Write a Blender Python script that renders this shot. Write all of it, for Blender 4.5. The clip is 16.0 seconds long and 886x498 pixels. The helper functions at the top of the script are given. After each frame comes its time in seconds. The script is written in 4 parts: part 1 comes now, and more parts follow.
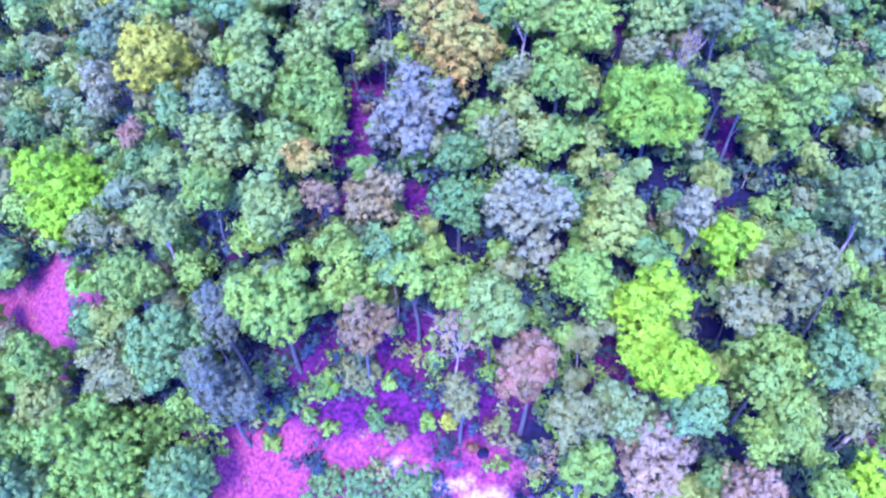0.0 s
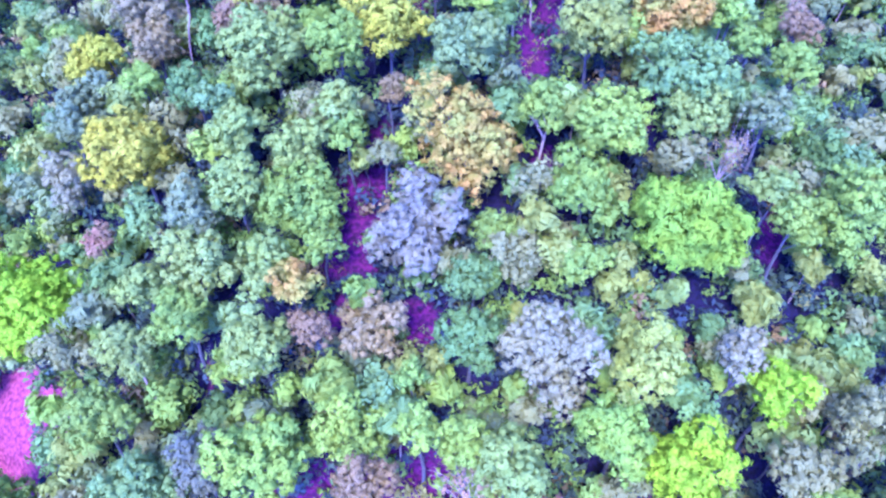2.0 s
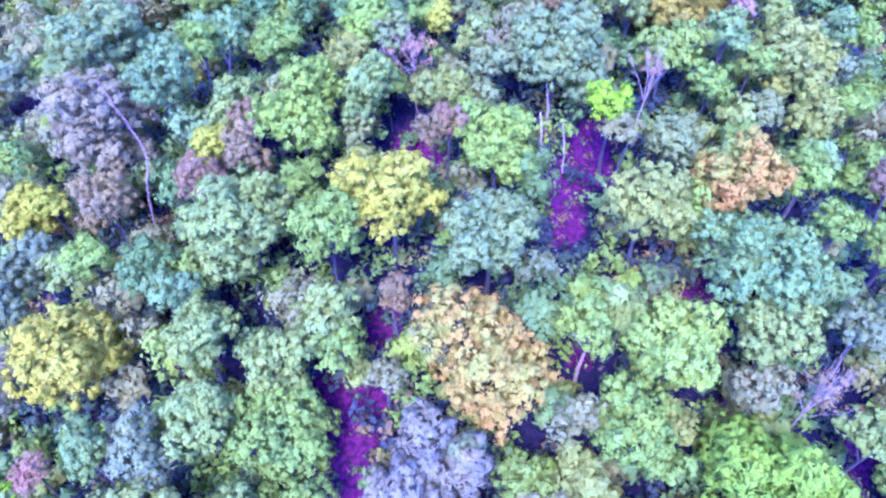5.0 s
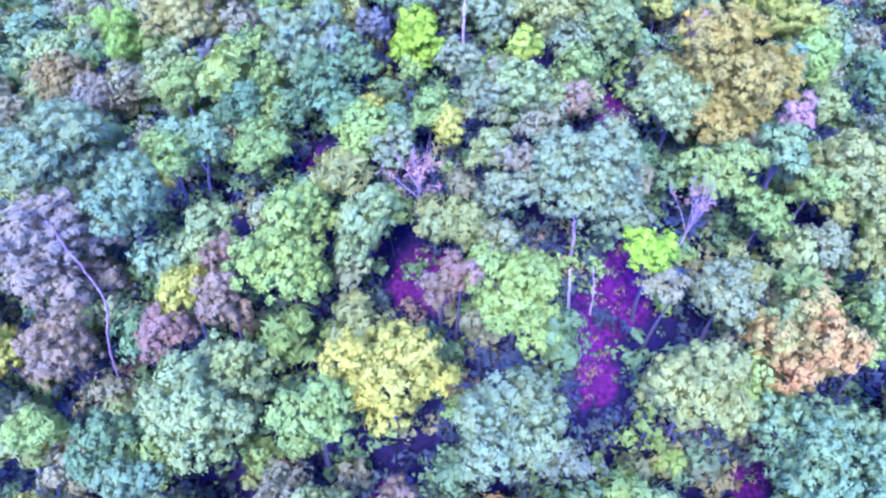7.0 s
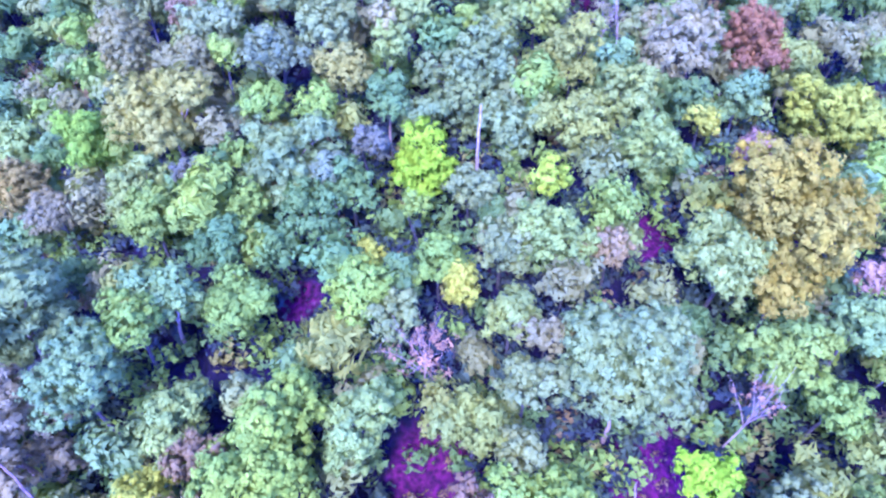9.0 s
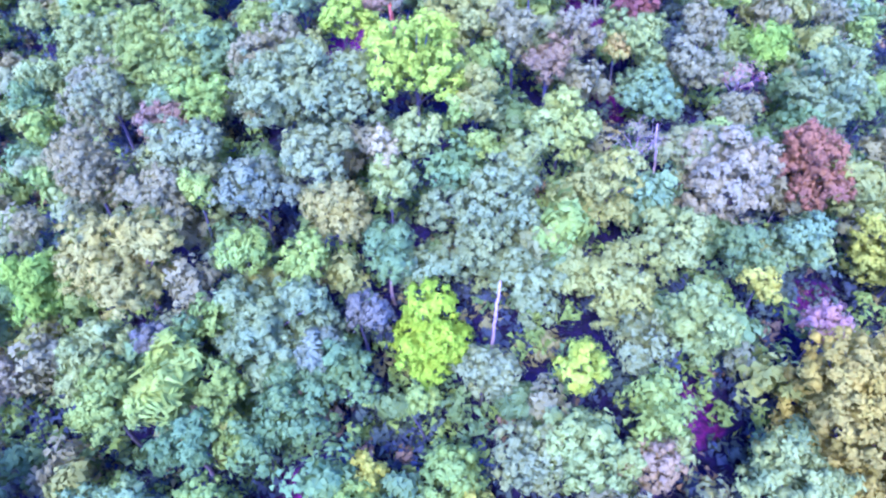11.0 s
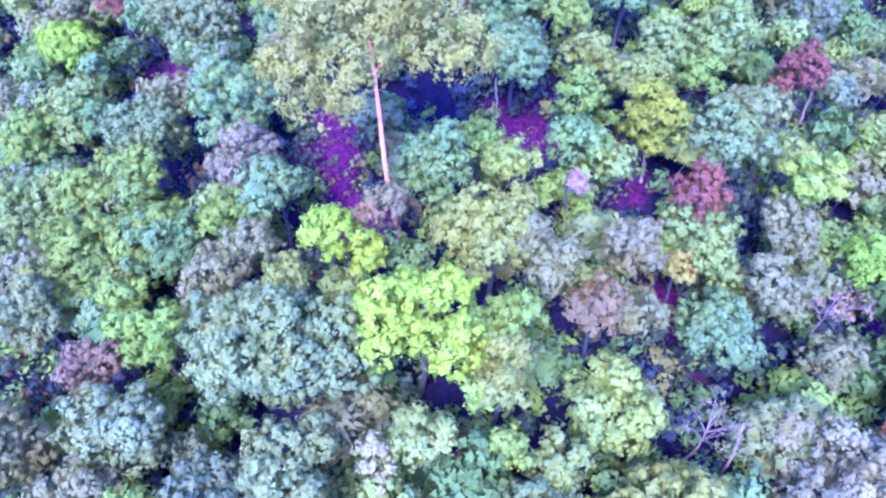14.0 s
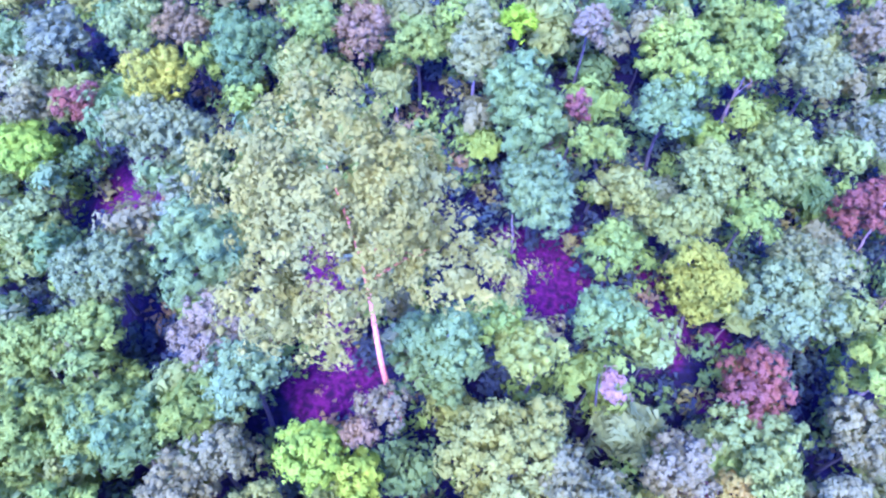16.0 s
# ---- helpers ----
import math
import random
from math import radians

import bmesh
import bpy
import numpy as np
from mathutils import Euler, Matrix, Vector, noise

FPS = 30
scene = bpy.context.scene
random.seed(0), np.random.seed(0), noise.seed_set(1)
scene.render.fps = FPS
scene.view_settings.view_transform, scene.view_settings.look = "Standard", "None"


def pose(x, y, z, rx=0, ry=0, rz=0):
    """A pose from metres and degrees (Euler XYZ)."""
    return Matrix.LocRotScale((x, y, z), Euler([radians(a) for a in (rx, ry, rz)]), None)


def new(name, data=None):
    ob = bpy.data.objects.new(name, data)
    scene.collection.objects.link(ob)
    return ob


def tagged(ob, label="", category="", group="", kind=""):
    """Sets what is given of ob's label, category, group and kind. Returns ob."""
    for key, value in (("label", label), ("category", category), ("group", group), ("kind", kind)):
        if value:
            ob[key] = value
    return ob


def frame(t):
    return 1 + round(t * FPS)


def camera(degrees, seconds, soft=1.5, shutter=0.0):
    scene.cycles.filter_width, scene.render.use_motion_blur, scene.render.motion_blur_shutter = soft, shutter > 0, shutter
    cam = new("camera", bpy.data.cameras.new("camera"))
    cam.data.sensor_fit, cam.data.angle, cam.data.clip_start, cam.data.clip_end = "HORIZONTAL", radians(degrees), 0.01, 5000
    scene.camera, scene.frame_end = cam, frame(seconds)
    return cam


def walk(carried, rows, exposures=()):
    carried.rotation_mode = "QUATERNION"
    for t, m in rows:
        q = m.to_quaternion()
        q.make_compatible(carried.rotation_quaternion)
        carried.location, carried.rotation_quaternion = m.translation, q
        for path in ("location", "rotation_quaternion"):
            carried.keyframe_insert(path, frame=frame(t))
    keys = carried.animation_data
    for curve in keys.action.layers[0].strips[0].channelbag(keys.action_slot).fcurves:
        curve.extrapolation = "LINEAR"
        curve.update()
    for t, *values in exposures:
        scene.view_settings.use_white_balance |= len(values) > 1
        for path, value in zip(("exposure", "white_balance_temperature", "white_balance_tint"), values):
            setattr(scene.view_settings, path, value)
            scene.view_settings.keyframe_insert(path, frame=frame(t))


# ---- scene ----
cam = camera(68.0, 16.0, soft=2.5)
PATH = [
    (0.0, -0.06, 1.24, 55.47, -45.93, -1.34, -2.55),
    (0.5, -0.02, 4.79, 56.23, -46.22, -1.31, -2.54),
    (1.0, 0.03, 8.33, 56.99, -46.51, -1.27, -2.53),
    (1.5, 0.07, 11.88, 57.74, -46.80, -1.23, -2.52),
    (2.0, 0.11, 15.44, 58.45, -47.08, -1.20, -2.51),
    (2.5, 0.15, 19.03, 59.11, -47.35, -1.17, -2.50),
    (3.0, 0.18, 22.63, 59.73, -47.60, -1.15, -2.49),
    (3.5, 0.21, 26.24, 60.33, -47.85, -1.12, -2.47),
    (4.0, 0.24, 29.82, 60.93, -48.07, -1.10, -2.46),
    (4.5, 0.27, 33.36, 61.53, -48.27, -1.08, -2.44),
    (5.0, 0.29, 36.87, 62.13, -48.44, -1.06, -2.42),
    (5.5, 0.32, 40.40, 62.71, -48.61, -1.04, -2.40),
    (6.0, 0.36, 43.98, 63.28, -48.79, -1.00, -2.36),
    (6.5, 0.42, 47.65, 63.81, -48.98, -0.93, -2.31),
    (7.0, 0.51, 51.36, 64.33, -49.19, -0.84, -2.24),
    (7.5, 0.58, 55.11, 64.85, -49.39, -0.74, -2.17),
    (8.0, 0.64, 58.85, 65.37, -49.58, -0.66, -2.11),
    (8.5, 0.65, 62.59, 65.91, -49.75, -0.59, -2.05),
    (9.0, 0.63, 66.33, 66.47, -49.91, -0.54, -2.00),
    (9.5, 0.61, 70.08, 67.02, -50.06, -0.49, -1.94),
    (10.0, 0.60, 73.86, 67.56, -50.23, -0.44, -1.90),
    (10.5, 0.62, 77.68, 68.11, -50.41, -0.38, -1.85),
    (11.0, 0.64, 81.52, 68.65, -50.59, -0.33, -1.81),
    (11.5, 0.66, 85.38, 69.18, -50.78, -0.27, -1.78),
    (12.0, 0.68, 89.25, 69.69, -51.01, -0.19, -1.74),
    (12.5, 0.68, 93.14, 70.16, -51.29, -0.08, -1.70),
    (13.0, 0.67, 97.04, 70.61, -51.60, 0.04, -1.67),
    (13.5, 0.65, 100.93, 71.05, -51.94, 0.18, -1.63),
    (14.0, 0.64, 104.80, 71.49, -52.27, 0.32, -1.60),
    (14.5, 0.62, 108.62, 71.95, -52.62, 0.47, -1.56),
    (15.0, 0.60, 112.42, 72.40, -52.98, 0.64, -1.52),
    (15.5, 0.58, 116.21, 72.85, -53.35, 0.80, -1.49),
    (16.0, 0.55, 120.00, 73.31, -53.71, 0.97, -1.45),
]
walk(
    cam,
    [(t, pose(x, y, z, 90 + pitch, 0, yaw) @ pose(0, 0, 0, 0, 0, roll)) for t, x, y, z, pitch, roll, yaw in PATH],
    exposures=[(0.0, 3.74, 4195, 61), (2.0, 3.89, 4262, 66), (4.0, 3.90, 4292, 74), (7.0, 3.86, 4305, 79), (16.0, 3.86, 4312, 77)],
)

# ---- world and sun: bright haze, soft shadows ----
SUN_HEIGHT, SUN_TURN = 57.0, 200.0
world = bpy.data.worlds.new("hazy_sky")
scene.world = world
world.use_nodes = True
wn = world.node_tree.nodes
sky = wn.new("ShaderNodeTexSky")
sky.sky_type, sky.sun_disc = "NISHITA", False
sky.sun_elevation, sky.sun_rotation = radians(SUN_HEIGHT), radians(SUN_TURN)
sky.dust_density, sky.ozone_density = 0.2, 3.0
wn["Background"].inputs["Strength"].default_value = 0.15
world.node_tree.links.new(sky.outputs[0], wn["Background"].inputs["Color"])
sun = new("sun", bpy.data.lights.new("sun", "SUN"))
sun.data.energy, sun.data.angle, sun.data.color = 1.38, radians(20), (1.0, 0.99, 0.42)
sun.matrix_world = pose(0, 0, 120, 90 - SUN_HEIGHT, 0, 180 - SUN_TURN)


# ---- materials ----
def nodes_of(name):
    m = bpy.data.materials.new(name)
    m.use_nodes = True
    nt = m.node_tree
    return m, nt, nt.nodes["Principled BSDF"], lambda a, b: nt.links.new(a, b)


LABELS = {}


def foliage(name, colour, words, shift=((1.05, 1.0, 0.88), (0.95, 0.99, 1.13))):
    """Leaves: each spray differs a little, and whole boughs drift in hue; light passes partly through."""
    m, nt, bsdf, link = nodes_of(name)
    geo, info = nt.nodes.new("ShaderNodeNewGeometry"), nt.nodes.new("ShaderNodeObjectInfo")
    noise_a, noise_b = nt.nodes.new("ShaderNodeTexNoise"), nt.nodes.new("ShaderNodeTexNoise")
    for noise, scale in ((noise_a, 0.6), (noise_b, 0.37)):
        noise.inputs["Scale"].default_value, noise.inputs["Detail"].default_value = scale, 3
        link(geo.outputs["Position"], noise.inputs["Vector"])
    hsv = nt.nodes.new("ShaderNodeHueSaturation")
    tint, base = nt.nodes.new("ShaderNodeMix"), nt.nodes.new("ShaderNodeMix")
    tint.data_type = base.data_type = "RGBA"
    base.blend_type = "MULTIPLY"
    base.inputs[0].default_value = 1.0
    tint.inputs[6].default_value, tint.inputs[7].default_value = (*shift[0], 1), (*shift[1], 1)
    base.inputs[6].default_value = (colour[0], colour[1], colour[2] * 0.70, 1)
    link(tint.outputs[2], base.inputs[7])
    link(base.outputs[2], hsv.inputs["Color"])
    hsv.inputs["Saturation"].default_value = 1.08

    def spread(source, low, high, start=0.0, end=1.0):
        r = nt.nodes.new("ShaderNodeMapRange")
        for key, v in (("From Min", start), ("From Max", end), ("To Min", low), ("To Max", high)):
            r.inputs[key].default_value = v
        link(source, r.inputs["Value"])
        return r.outputs["Result"]

    value = nt.nodes.new("ShaderNodeMath")
    value.operation = "MULTIPLY"
    link(spread(geo.outputs["Random Per Island"], 0.93, 1.07), value.inputs[0])
    link(spread(noise_a.outputs[0], 0.85, 1.15, 0.3, 0.7), value.inputs[1])
    link(value.outputs[0], hsv.inputs["Value"])
    link(spread(noise_b.outputs[0], 0.0, 1.0, 0.34, 0.66), tint.inputs[0])
    hue = nt.nodes.new("ShaderNodeMath")
    hue.operation = "ADD"
    link(spread(info.outputs["Random"], -0.008, 0.008), hue.inputs[0])
    link(spread(geo.outputs["Random Per Island"], 0.506, 0.494), hue.inputs[1])
    link(hue.outputs[0], hsv.inputs["Hue"])
    link(hsv.outputs[0], bsdf.inputs["Base Color"])
    bsdf.inputs["Roughness"].default_value = 0.8
    bsdf.inputs["Specular IOR Level"].default_value = 0.05
    thin = nt.nodes.new("ShaderNodeBsdfTranslucent")
    warm = nt.nodes.new("ShaderNodeMix")
    warm.data_type, warm.blend_type = "RGBA", "MULTIPLY"
    warm.inputs[0].default_value = 1.0
    warm.inputs[7].default_value = (1.0, 1.0, 0.45, 1)
    link(hsv.outputs[0], warm.inputs[6])
    link(warm.outputs[2], thin.inputs["Color"])
    mix = nt.nodes.new("ShaderNodeMixShader")
    mix.inputs[0].default_value = 0.4
    link(bsdf.outputs[0], mix.inputs[1])
    link(thin.outputs[0], mix.inputs[2])
    link(mix.outputs[0], nt.nodes["Material Output"].inputs["Surface"])
    LABELS[m.name] = words
    return m


def bark(name, dark, light):
    m, nt, bsdf, link = nodes_of(name)
    co, wave, ramp, bump = [nt.nodes.new("ShaderNode" + k) for k in ("TexCoord", "TexNoise", "ValToRGB", "Bump")]
    stretch = nt.nodes.new("ShaderNodeMapping")
    stretch.inputs["Scale"].default_value = (6, 6, 1.2)
    wave.inputs["Scale"].default_value, wave.inputs["Detail"].default_value = 2.0, 6
    ramp.color_ramp.elements[0].position, ramp.color_ramp.elements[0].color = 0.35, (*dark, 1)
    ramp.color_ramp.elements[1].position, ramp.color_ramp.elements[1].color = 0.62, (*light, 1)
    link(co.outputs["Object"], stretch.inputs["Vector"])
    link(stretch.outputs[0], wave.inputs["Vector"])
    link(wave.outputs[0], ramp.inputs[0])
    link(ramp.outputs[0], bsdf.inputs["Base Color"])
    link(wave.outputs[0], bump.inputs["Height"])
    bump.inputs["Strength"].default_value = 0.4
    link(bump.outputs[0], bsdf.inputs["Normal"])
    bsdf.inputs["Roughness"].default_value = 0.85
    return m


def earth(name):
    """Red earth. Attributes tell where leaf litter lies in the open, where the soil is bare, where feet have worn a
    path, and where grass grows beyond the forest. Elsewhere the shade under the trees is painted in, near-black.
    """
    m, nt, bsdf, link = nodes_of(name)
    co, fine, wide, bump = [nt.nodes.new("ShaderNode" + k) for k in ("TexCoord", "TexNoise", "TexNoise", "Bump")]
    for n, s, d in ((fine, 2.6, 9), (wide, 0.8, 7)):
        n.inputs["Scale"].default_value, n.inputs["Detail"].default_value = s, d
        link(co.outputs["Object"], n.inputs["Vector"])

    def ramp(a, b):
        r = nt.nodes.new("ShaderNodeValToRGB")
        r.color_ramp.elements[0].position, r.color_ramp.elements[0].color = 0.36, (*a, 1)
        r.color_ramp.elements[1].position, r.color_ramp.elements[1].color = 0.66, (*b, 1)
        link(fine.outputs[0], r.inputs[0])
        return r.outputs[0]

    def over(under, top, attribute):
        at, add, edge, mix = [nt.nodes.new("ShaderNode" + k) for k in ("Attribute", "Math", "MapRange", "Mix")]
        at.attribute_name, add.operation, mix.data_type = attribute, "ADD", "RGBA"
        link(at.outputs["Fac"], add.inputs[0])
        link(wide.outputs[0], add.inputs[1])
        edge.inputs["From Min"].default_value, edge.inputs["From Max"].default_value = 0.7, 1.2
        link(add.outputs[0], edge.inputs["Value"])
        link(edge.outputs[0], mix.inputs[0])
        link(under, mix.inputs[6])
        link(top, mix.inputs[7])
        return mix.outputs[2]

    # near-black blue: the trees' shade put into the ground colour
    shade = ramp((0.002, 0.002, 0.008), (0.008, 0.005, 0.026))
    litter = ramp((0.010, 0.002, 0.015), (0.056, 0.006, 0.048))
    soil = ramp((0.062, 0.009, 0.032), (0.155, 0.030, 0.062))
    worn = ramp((0.144, 0.075, 0.168), (0.261, 0.170, 0.357))
    meadow = ramp((0.012, 0.016, 0.008), (0.05, 0.055, 0.024))
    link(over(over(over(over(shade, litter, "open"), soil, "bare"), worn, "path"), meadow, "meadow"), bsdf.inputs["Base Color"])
    link(fine.outputs[0], bump.inputs["Height"])
    bump.inputs["Strength"].default_value, bump.inputs["Distance"].default_value = 0.6, 0.3
    link(bump.outputs[0], bsdf.inputs["Normal"])
    bsdf.inputs["Roughness"].default_value, bsdf.inputs["Specular IOR Level"].default_value = 0.95, 0.1
    return m


LIME = foliage("bright_lime_green_leaves", (0.165, 0.262, 0.032), "bright lime green")
LIMEY = foliage("yellowish_lime_leaves", (0.200, 0.215, 0.052), "yellowish lime")
LIMEP = foliage("pale_lime_green_leaves", (0.178, 0.245, 0.046), "pale lime green")
LIMEG = foliage("fresh_green_leaves", (0.130, 0.200, 0.042), "fresh green")
YGRN = foliage("yellow_green_leaves", (0.146, 0.204, 0.058), "yellow green")
YGRNP = foliage("pale_yellow_green_leaves", (0.166, 0.200, 0.070), "pale yellow green")
YEL = foliage("pale_yellow_leaves", (0.210, 0.212, 0.046), "pale yellow")
GOLD = foliage("golden_yellow_leaves", (0.222, 0.206, 0.048), "golden yellow")
GOLDO = foliage("golden_olive_leaves", (0.174, 0.146, 0.044), "golden olive")
GOLDL = foliage("golden_lime_leaves", (0.160, 0.175, 0.040), "golden lime")
GOLDB = foliage("golden_brown_leaves", (0.150, 0.128, 0.058), "golden brown")
GRN = foliage("mid_green_leaves", (0.125, 0.176, 0.056), "mid green")
GRNO = foliage("olive_tinted_green_leaves", (0.145, 0.165, 0.062), "olive tinted green")
DGRN = foliage("deep_green_leaves", (0.082, 0.128, 0.062), "deep green")
MINT = foliage("soft_mint_green_leaves", (0.142, 0.180, 0.074), "soft mint green")
OLIVE = foliage("dull_olive_leaves", (0.130, 0.133, 0.082), "dull olive")
TEAL = foliage("bluish_green_leaves", (0.104, 0.156, 0.088), "bluish green")
TEALM = foliage("light_bluish_green_leaves", (0.108, 0.164, 0.082), "light bluish green")
TEALG = foliage("greyish_blue_green_leaves", (0.114, 0.150, 0.082), "greyish blue green")
GREY = foliage("silvery_grey_leaves", (0.150, 0.144, 0.122), "silvery grey")
GREYT = foliage("silvery_green_leaves", (0.120, 0.156, 0.086), "silvery green")
GREYB = foliage("silvery_blue_leaves", (0.128, 0.156, 0.084), "silvery blue")
GREYG = foliage("greyish_green_leaves", (0.128, 0.152, 0.084), "greyish green")
GREYO = foliage("dusty_olive_grey_leaves", (0.152, 0.152, 0.058), "dusty olive grey")
GREYP = foliage("greyish_mauve_leaves", (0.132, 0.124, 0.088), "greyish mauve")
BLUE = foliage("dark_bluish_leaves", (0.086, 0.091, 0.094), "dark bluish")
BLUEG = foliage("slate_blue_green_leaves", (0.104, 0.126, 0.090), "slate blue green")
PALEB = foliage("pale_silvery_blue_leaves", (0.130, 0.152, 0.088), "pale silvery blue")
PURP = foliage("lavender_blue_leaves", (0.126, 0.120, 0.134), "lavender blue")
PURPP = foliage("pale_lavender_leaves", (0.142, 0.126, 0.106), "pale lavender")
PINKB = foliage("pinkish_brown_leaves", (0.140, 0.100, 0.080), "pinkish brown")
PINKG = foliage("dry_pinkish_grey_leaves", (0.201, 0.130, 0.125), "dry pinkish grey")
PINKH = foliage("bright_pink_leaves", (0.208, 0.135, 0.155), "bright pink")
PEACH = foliage("peach_tinted_leaves", (0.163, 0.131, 0.092), "peach tinted")
ORANGE = foliage("pale_orange_leaves", (0.215, 0.163, 0.065), "pale orange", ((0.80, 1.12, 0.95), (1.10, 0.88, 0.97)))
ORANGEB = foliage("dull_orange_brown_leaves", (0.150, 0.118, 0.082), "dull orange brown")
BROWN = foliage("brownish_leaves", (0.124, 0.097, 0.063), "brownish")
BROWNO = foliage("brownish_olive_leaves", (0.140, 0.136, 0.074), "brownish olive")
RUST = foliage("rusty_brown_leaves", (0.152, 0.082, 0.062), "rusty brown")
RUSTP = foliage("rusty_pink_leaves", (0.165, 0.105, 0.098), "rusty pink", ((0.86, 1.08, 0.95), (1.12, 0.9, 0.97)))
RED = foliage("dull_red_leaves", (0.134, 0.066, 0.066), "dull red")
CREAM = foliage("cream_white_leaves", (0.188, 0.178, 0.124), "cream white")
CREAMG = foliage("creamy_green_leaves", (0.156, 0.172, 0.062), "creamy green")
CREAMB = foliage("creamy_brown_leaves", (0.170, 0.172, 0.062), "creamy brown")
WHITEP = foliage("whitish_mauve_leaves", (0.156, 0.152, 0.108), "whitish mauve")
STRAW = foliage("dry_straw_pink_leaves", (0.205, 0.150, 0.150), "dry straw pink")
# leaf colour darkened to paint the shade between the crowns
SHADE = foliage("shade_painted_leaves", (0.046, 0.064, 0.070), "dark green")
# bluer and darker again: navy shade of the forest floor, painted in
SHADEB = foliage("bluish_shade_painted_leaves", (0.034, 0.042, 0.085), "dark bluish green")
PALE_BARK = bark("pale_bark", (0.08, 0.054, 0.058), (0.23, 0.165, 0.172))
PINK_BARK = bark("pink_bark", (0.36, 0.08, 0.06), (0.78, 0.24, 0.14))
GREY_BARK = bark("grey_bark", (0.03, 0.016, 0.022), (0.11, 0.065, 0.075))
DARK_BARK = bark("dark_bark", (0.012, 0.010, 0.018), (0.042, 0.036, 0.055))
EARTH = earth("red_earth")

# ---- the hillside ----
HILL = (32.53, 2.48, 10.66, -1.19, -8.30, -4.25, 5.10)


def canopy(x, y):
    """Height of the treetops over the slope."""
    u, v = np.clip(np.asarray(x, float) / 30, -1.6, 1.6), np.clip((np.asarray(y, float) - 90) / 60, -1.35, 1.5)
    a, b, c, d, e, f, g = HILL
    return a + b * u + c * v + d * u * v + e * v * v + f * u * u + g * v**3


def ground_height(x, y):
    x, y = np.asarray(x, float), np.asarray(y, float)
    dip = 4.5 * np.clip((50 - y) / 12, 0, 1)
    bumps = 0.35 * np.sin(x * 0.31 + 1.3) * np.cos(y * 0.27) + 0.2 * np.sin(x * 0.83 + y * 0.61)
    return canopy(x, y) - 8.1 - dip + bumps * np.clip((110 - np.abs(x)) / 30, 0, 1) * np.clip((260 - np.abs(y)) / 50, 0, 1)


def steps(inner, outer, fine, n):
    """Coordinates that lie close together inside and ever wider outside."""
    mid = np.arange(inner[0], inner[1] + fine / 2, fine)
    grow = (np.linspace(0, 1, n + 1)[1:]) ** 3
    return np.concatenate([(inner[0] - grow * (inner[0] - outer[0]))[::-1], mid, inner[1] + grow * (outer[1] - inner[1])])


def make_mesh(name, verts, faces, material, extra=None, inner=None):
    """verts (n, 3); faces (m, 3 or 4); extra: more such (verts, faces) in the same mesh, of the material inner."""
    me = bpy.data.meshes.new(name)
    verts, faces = np.asarray(verts, np.float32), np.asarray(faces, np.int32)
    corners, counts = faces.ravel(), np.full(len(faces), faces.shape[1], np.int32)
    if extra is not None:
        corners = np.concatenate([corners, np.asarray(extra[1], np.int32).ravel() + len(verts)])
        counts = np.concatenate([counts, np.full(len(extra[1]), extra[1].shape[1], np.int32)])
        verts = np.concatenate([verts, np.asarray(extra[0], np.float32)])
    me.vertices.add(len(verts))
    me.vertices.foreach_set("co", verts.ravel())
    me.loops.add(len(corners))
    me.loops.foreach_set("vertex_index", corners)
    me.polygons.add(len(counts))
    me.polygons.foreach_set("loop_start", np.concatenate([[0], np.cumsum(counts)[:-1]]).astype(np.int32))
    me.update(calc_edges=True)
    me.polygons.foreach_set("use_smooth", np.full(len(counts), True))
    me.validate()
    me.materials.append(material)
    if inner is not None:
        me.materials.append(inner)
        me.polygons.foreach_set("material_index", (np.arange(len(counts)) >= len(faces)).astype(np.int32))
    return me


GLADES = []


def glade(x, y, r):
    """An opening in the canopy through which the ground shows."""
    GLADES.append((x, y, float(ground_height(x, y)), r * 0.75))


glade(-6.0, 61.1, 1.8)
glade(-6.7, 56.4, 1.5)
glade(-0.4, 49.2, 1.4)
glade(32.9, 57.2, 1.7)
glade(-16.2, 32.8, 3.9)
glade(-19.2, 32.4, 3.4)
glade(-9.3, 32.7, 3.3)
glade(-2.7, 31.4, 3.8)
glade(3.2, 30.0, 3.2)
glade(-5.8, 34.9, 3.3)
glade(-44.0, 49.8, 3.8)
glade(-41.7, 47.8, 3.1)
glade(19.3, 36.4, 1.9)
glade(17.3, 30.0, 1.9)
glade(-19.0, 48.7, 1.2)
glade(-25.1, 35.9, 1.5)
glade(23.0, 32.7, 1.4)
glade(13.9, 82.6, 1.9)
glade(16.4, 84.8, 1.4)
glade(11.3, 76.2, 1.3)
glade(-3.2, 67.5, 1.7)
glade(0.7, 84.4, 1.9)
glade(-6.2, 60.3, 1.8)
glade(-6.4, 57.0, 1.1)
glade(23.3, 70.8, 1.7)
glade(31.9, 54.8, 1.1)
glade(30.0, 50.9, 1.5)
glade(12.1, 64.0, 1.2)
glade(30.1, 63.2, 1.4)
glade(-6.7, 51.9, 1.3)
glade(-1.1, 83.3, 1.6)
glade(2.1, 82.5, 1.6)
glade(-3.8, 67.2, 1.8)
glade(22.0, 68.4, 1.7)
glade(11.6, 75.2, 1.3)
glade(16.0, 83.4, 1.9)
glade(-25.1, 82.3, 1.0)
glade(-9.9, 96.9, 1.6)
glade(19.5, 100.0, 1.0)
glade(6.3, 97.8, 0.9)
glade(-8.3, 149.5, 2.4)
glade(-18.2, 149.4, 1.5)
glade(34.9, 138.3, 1.4)
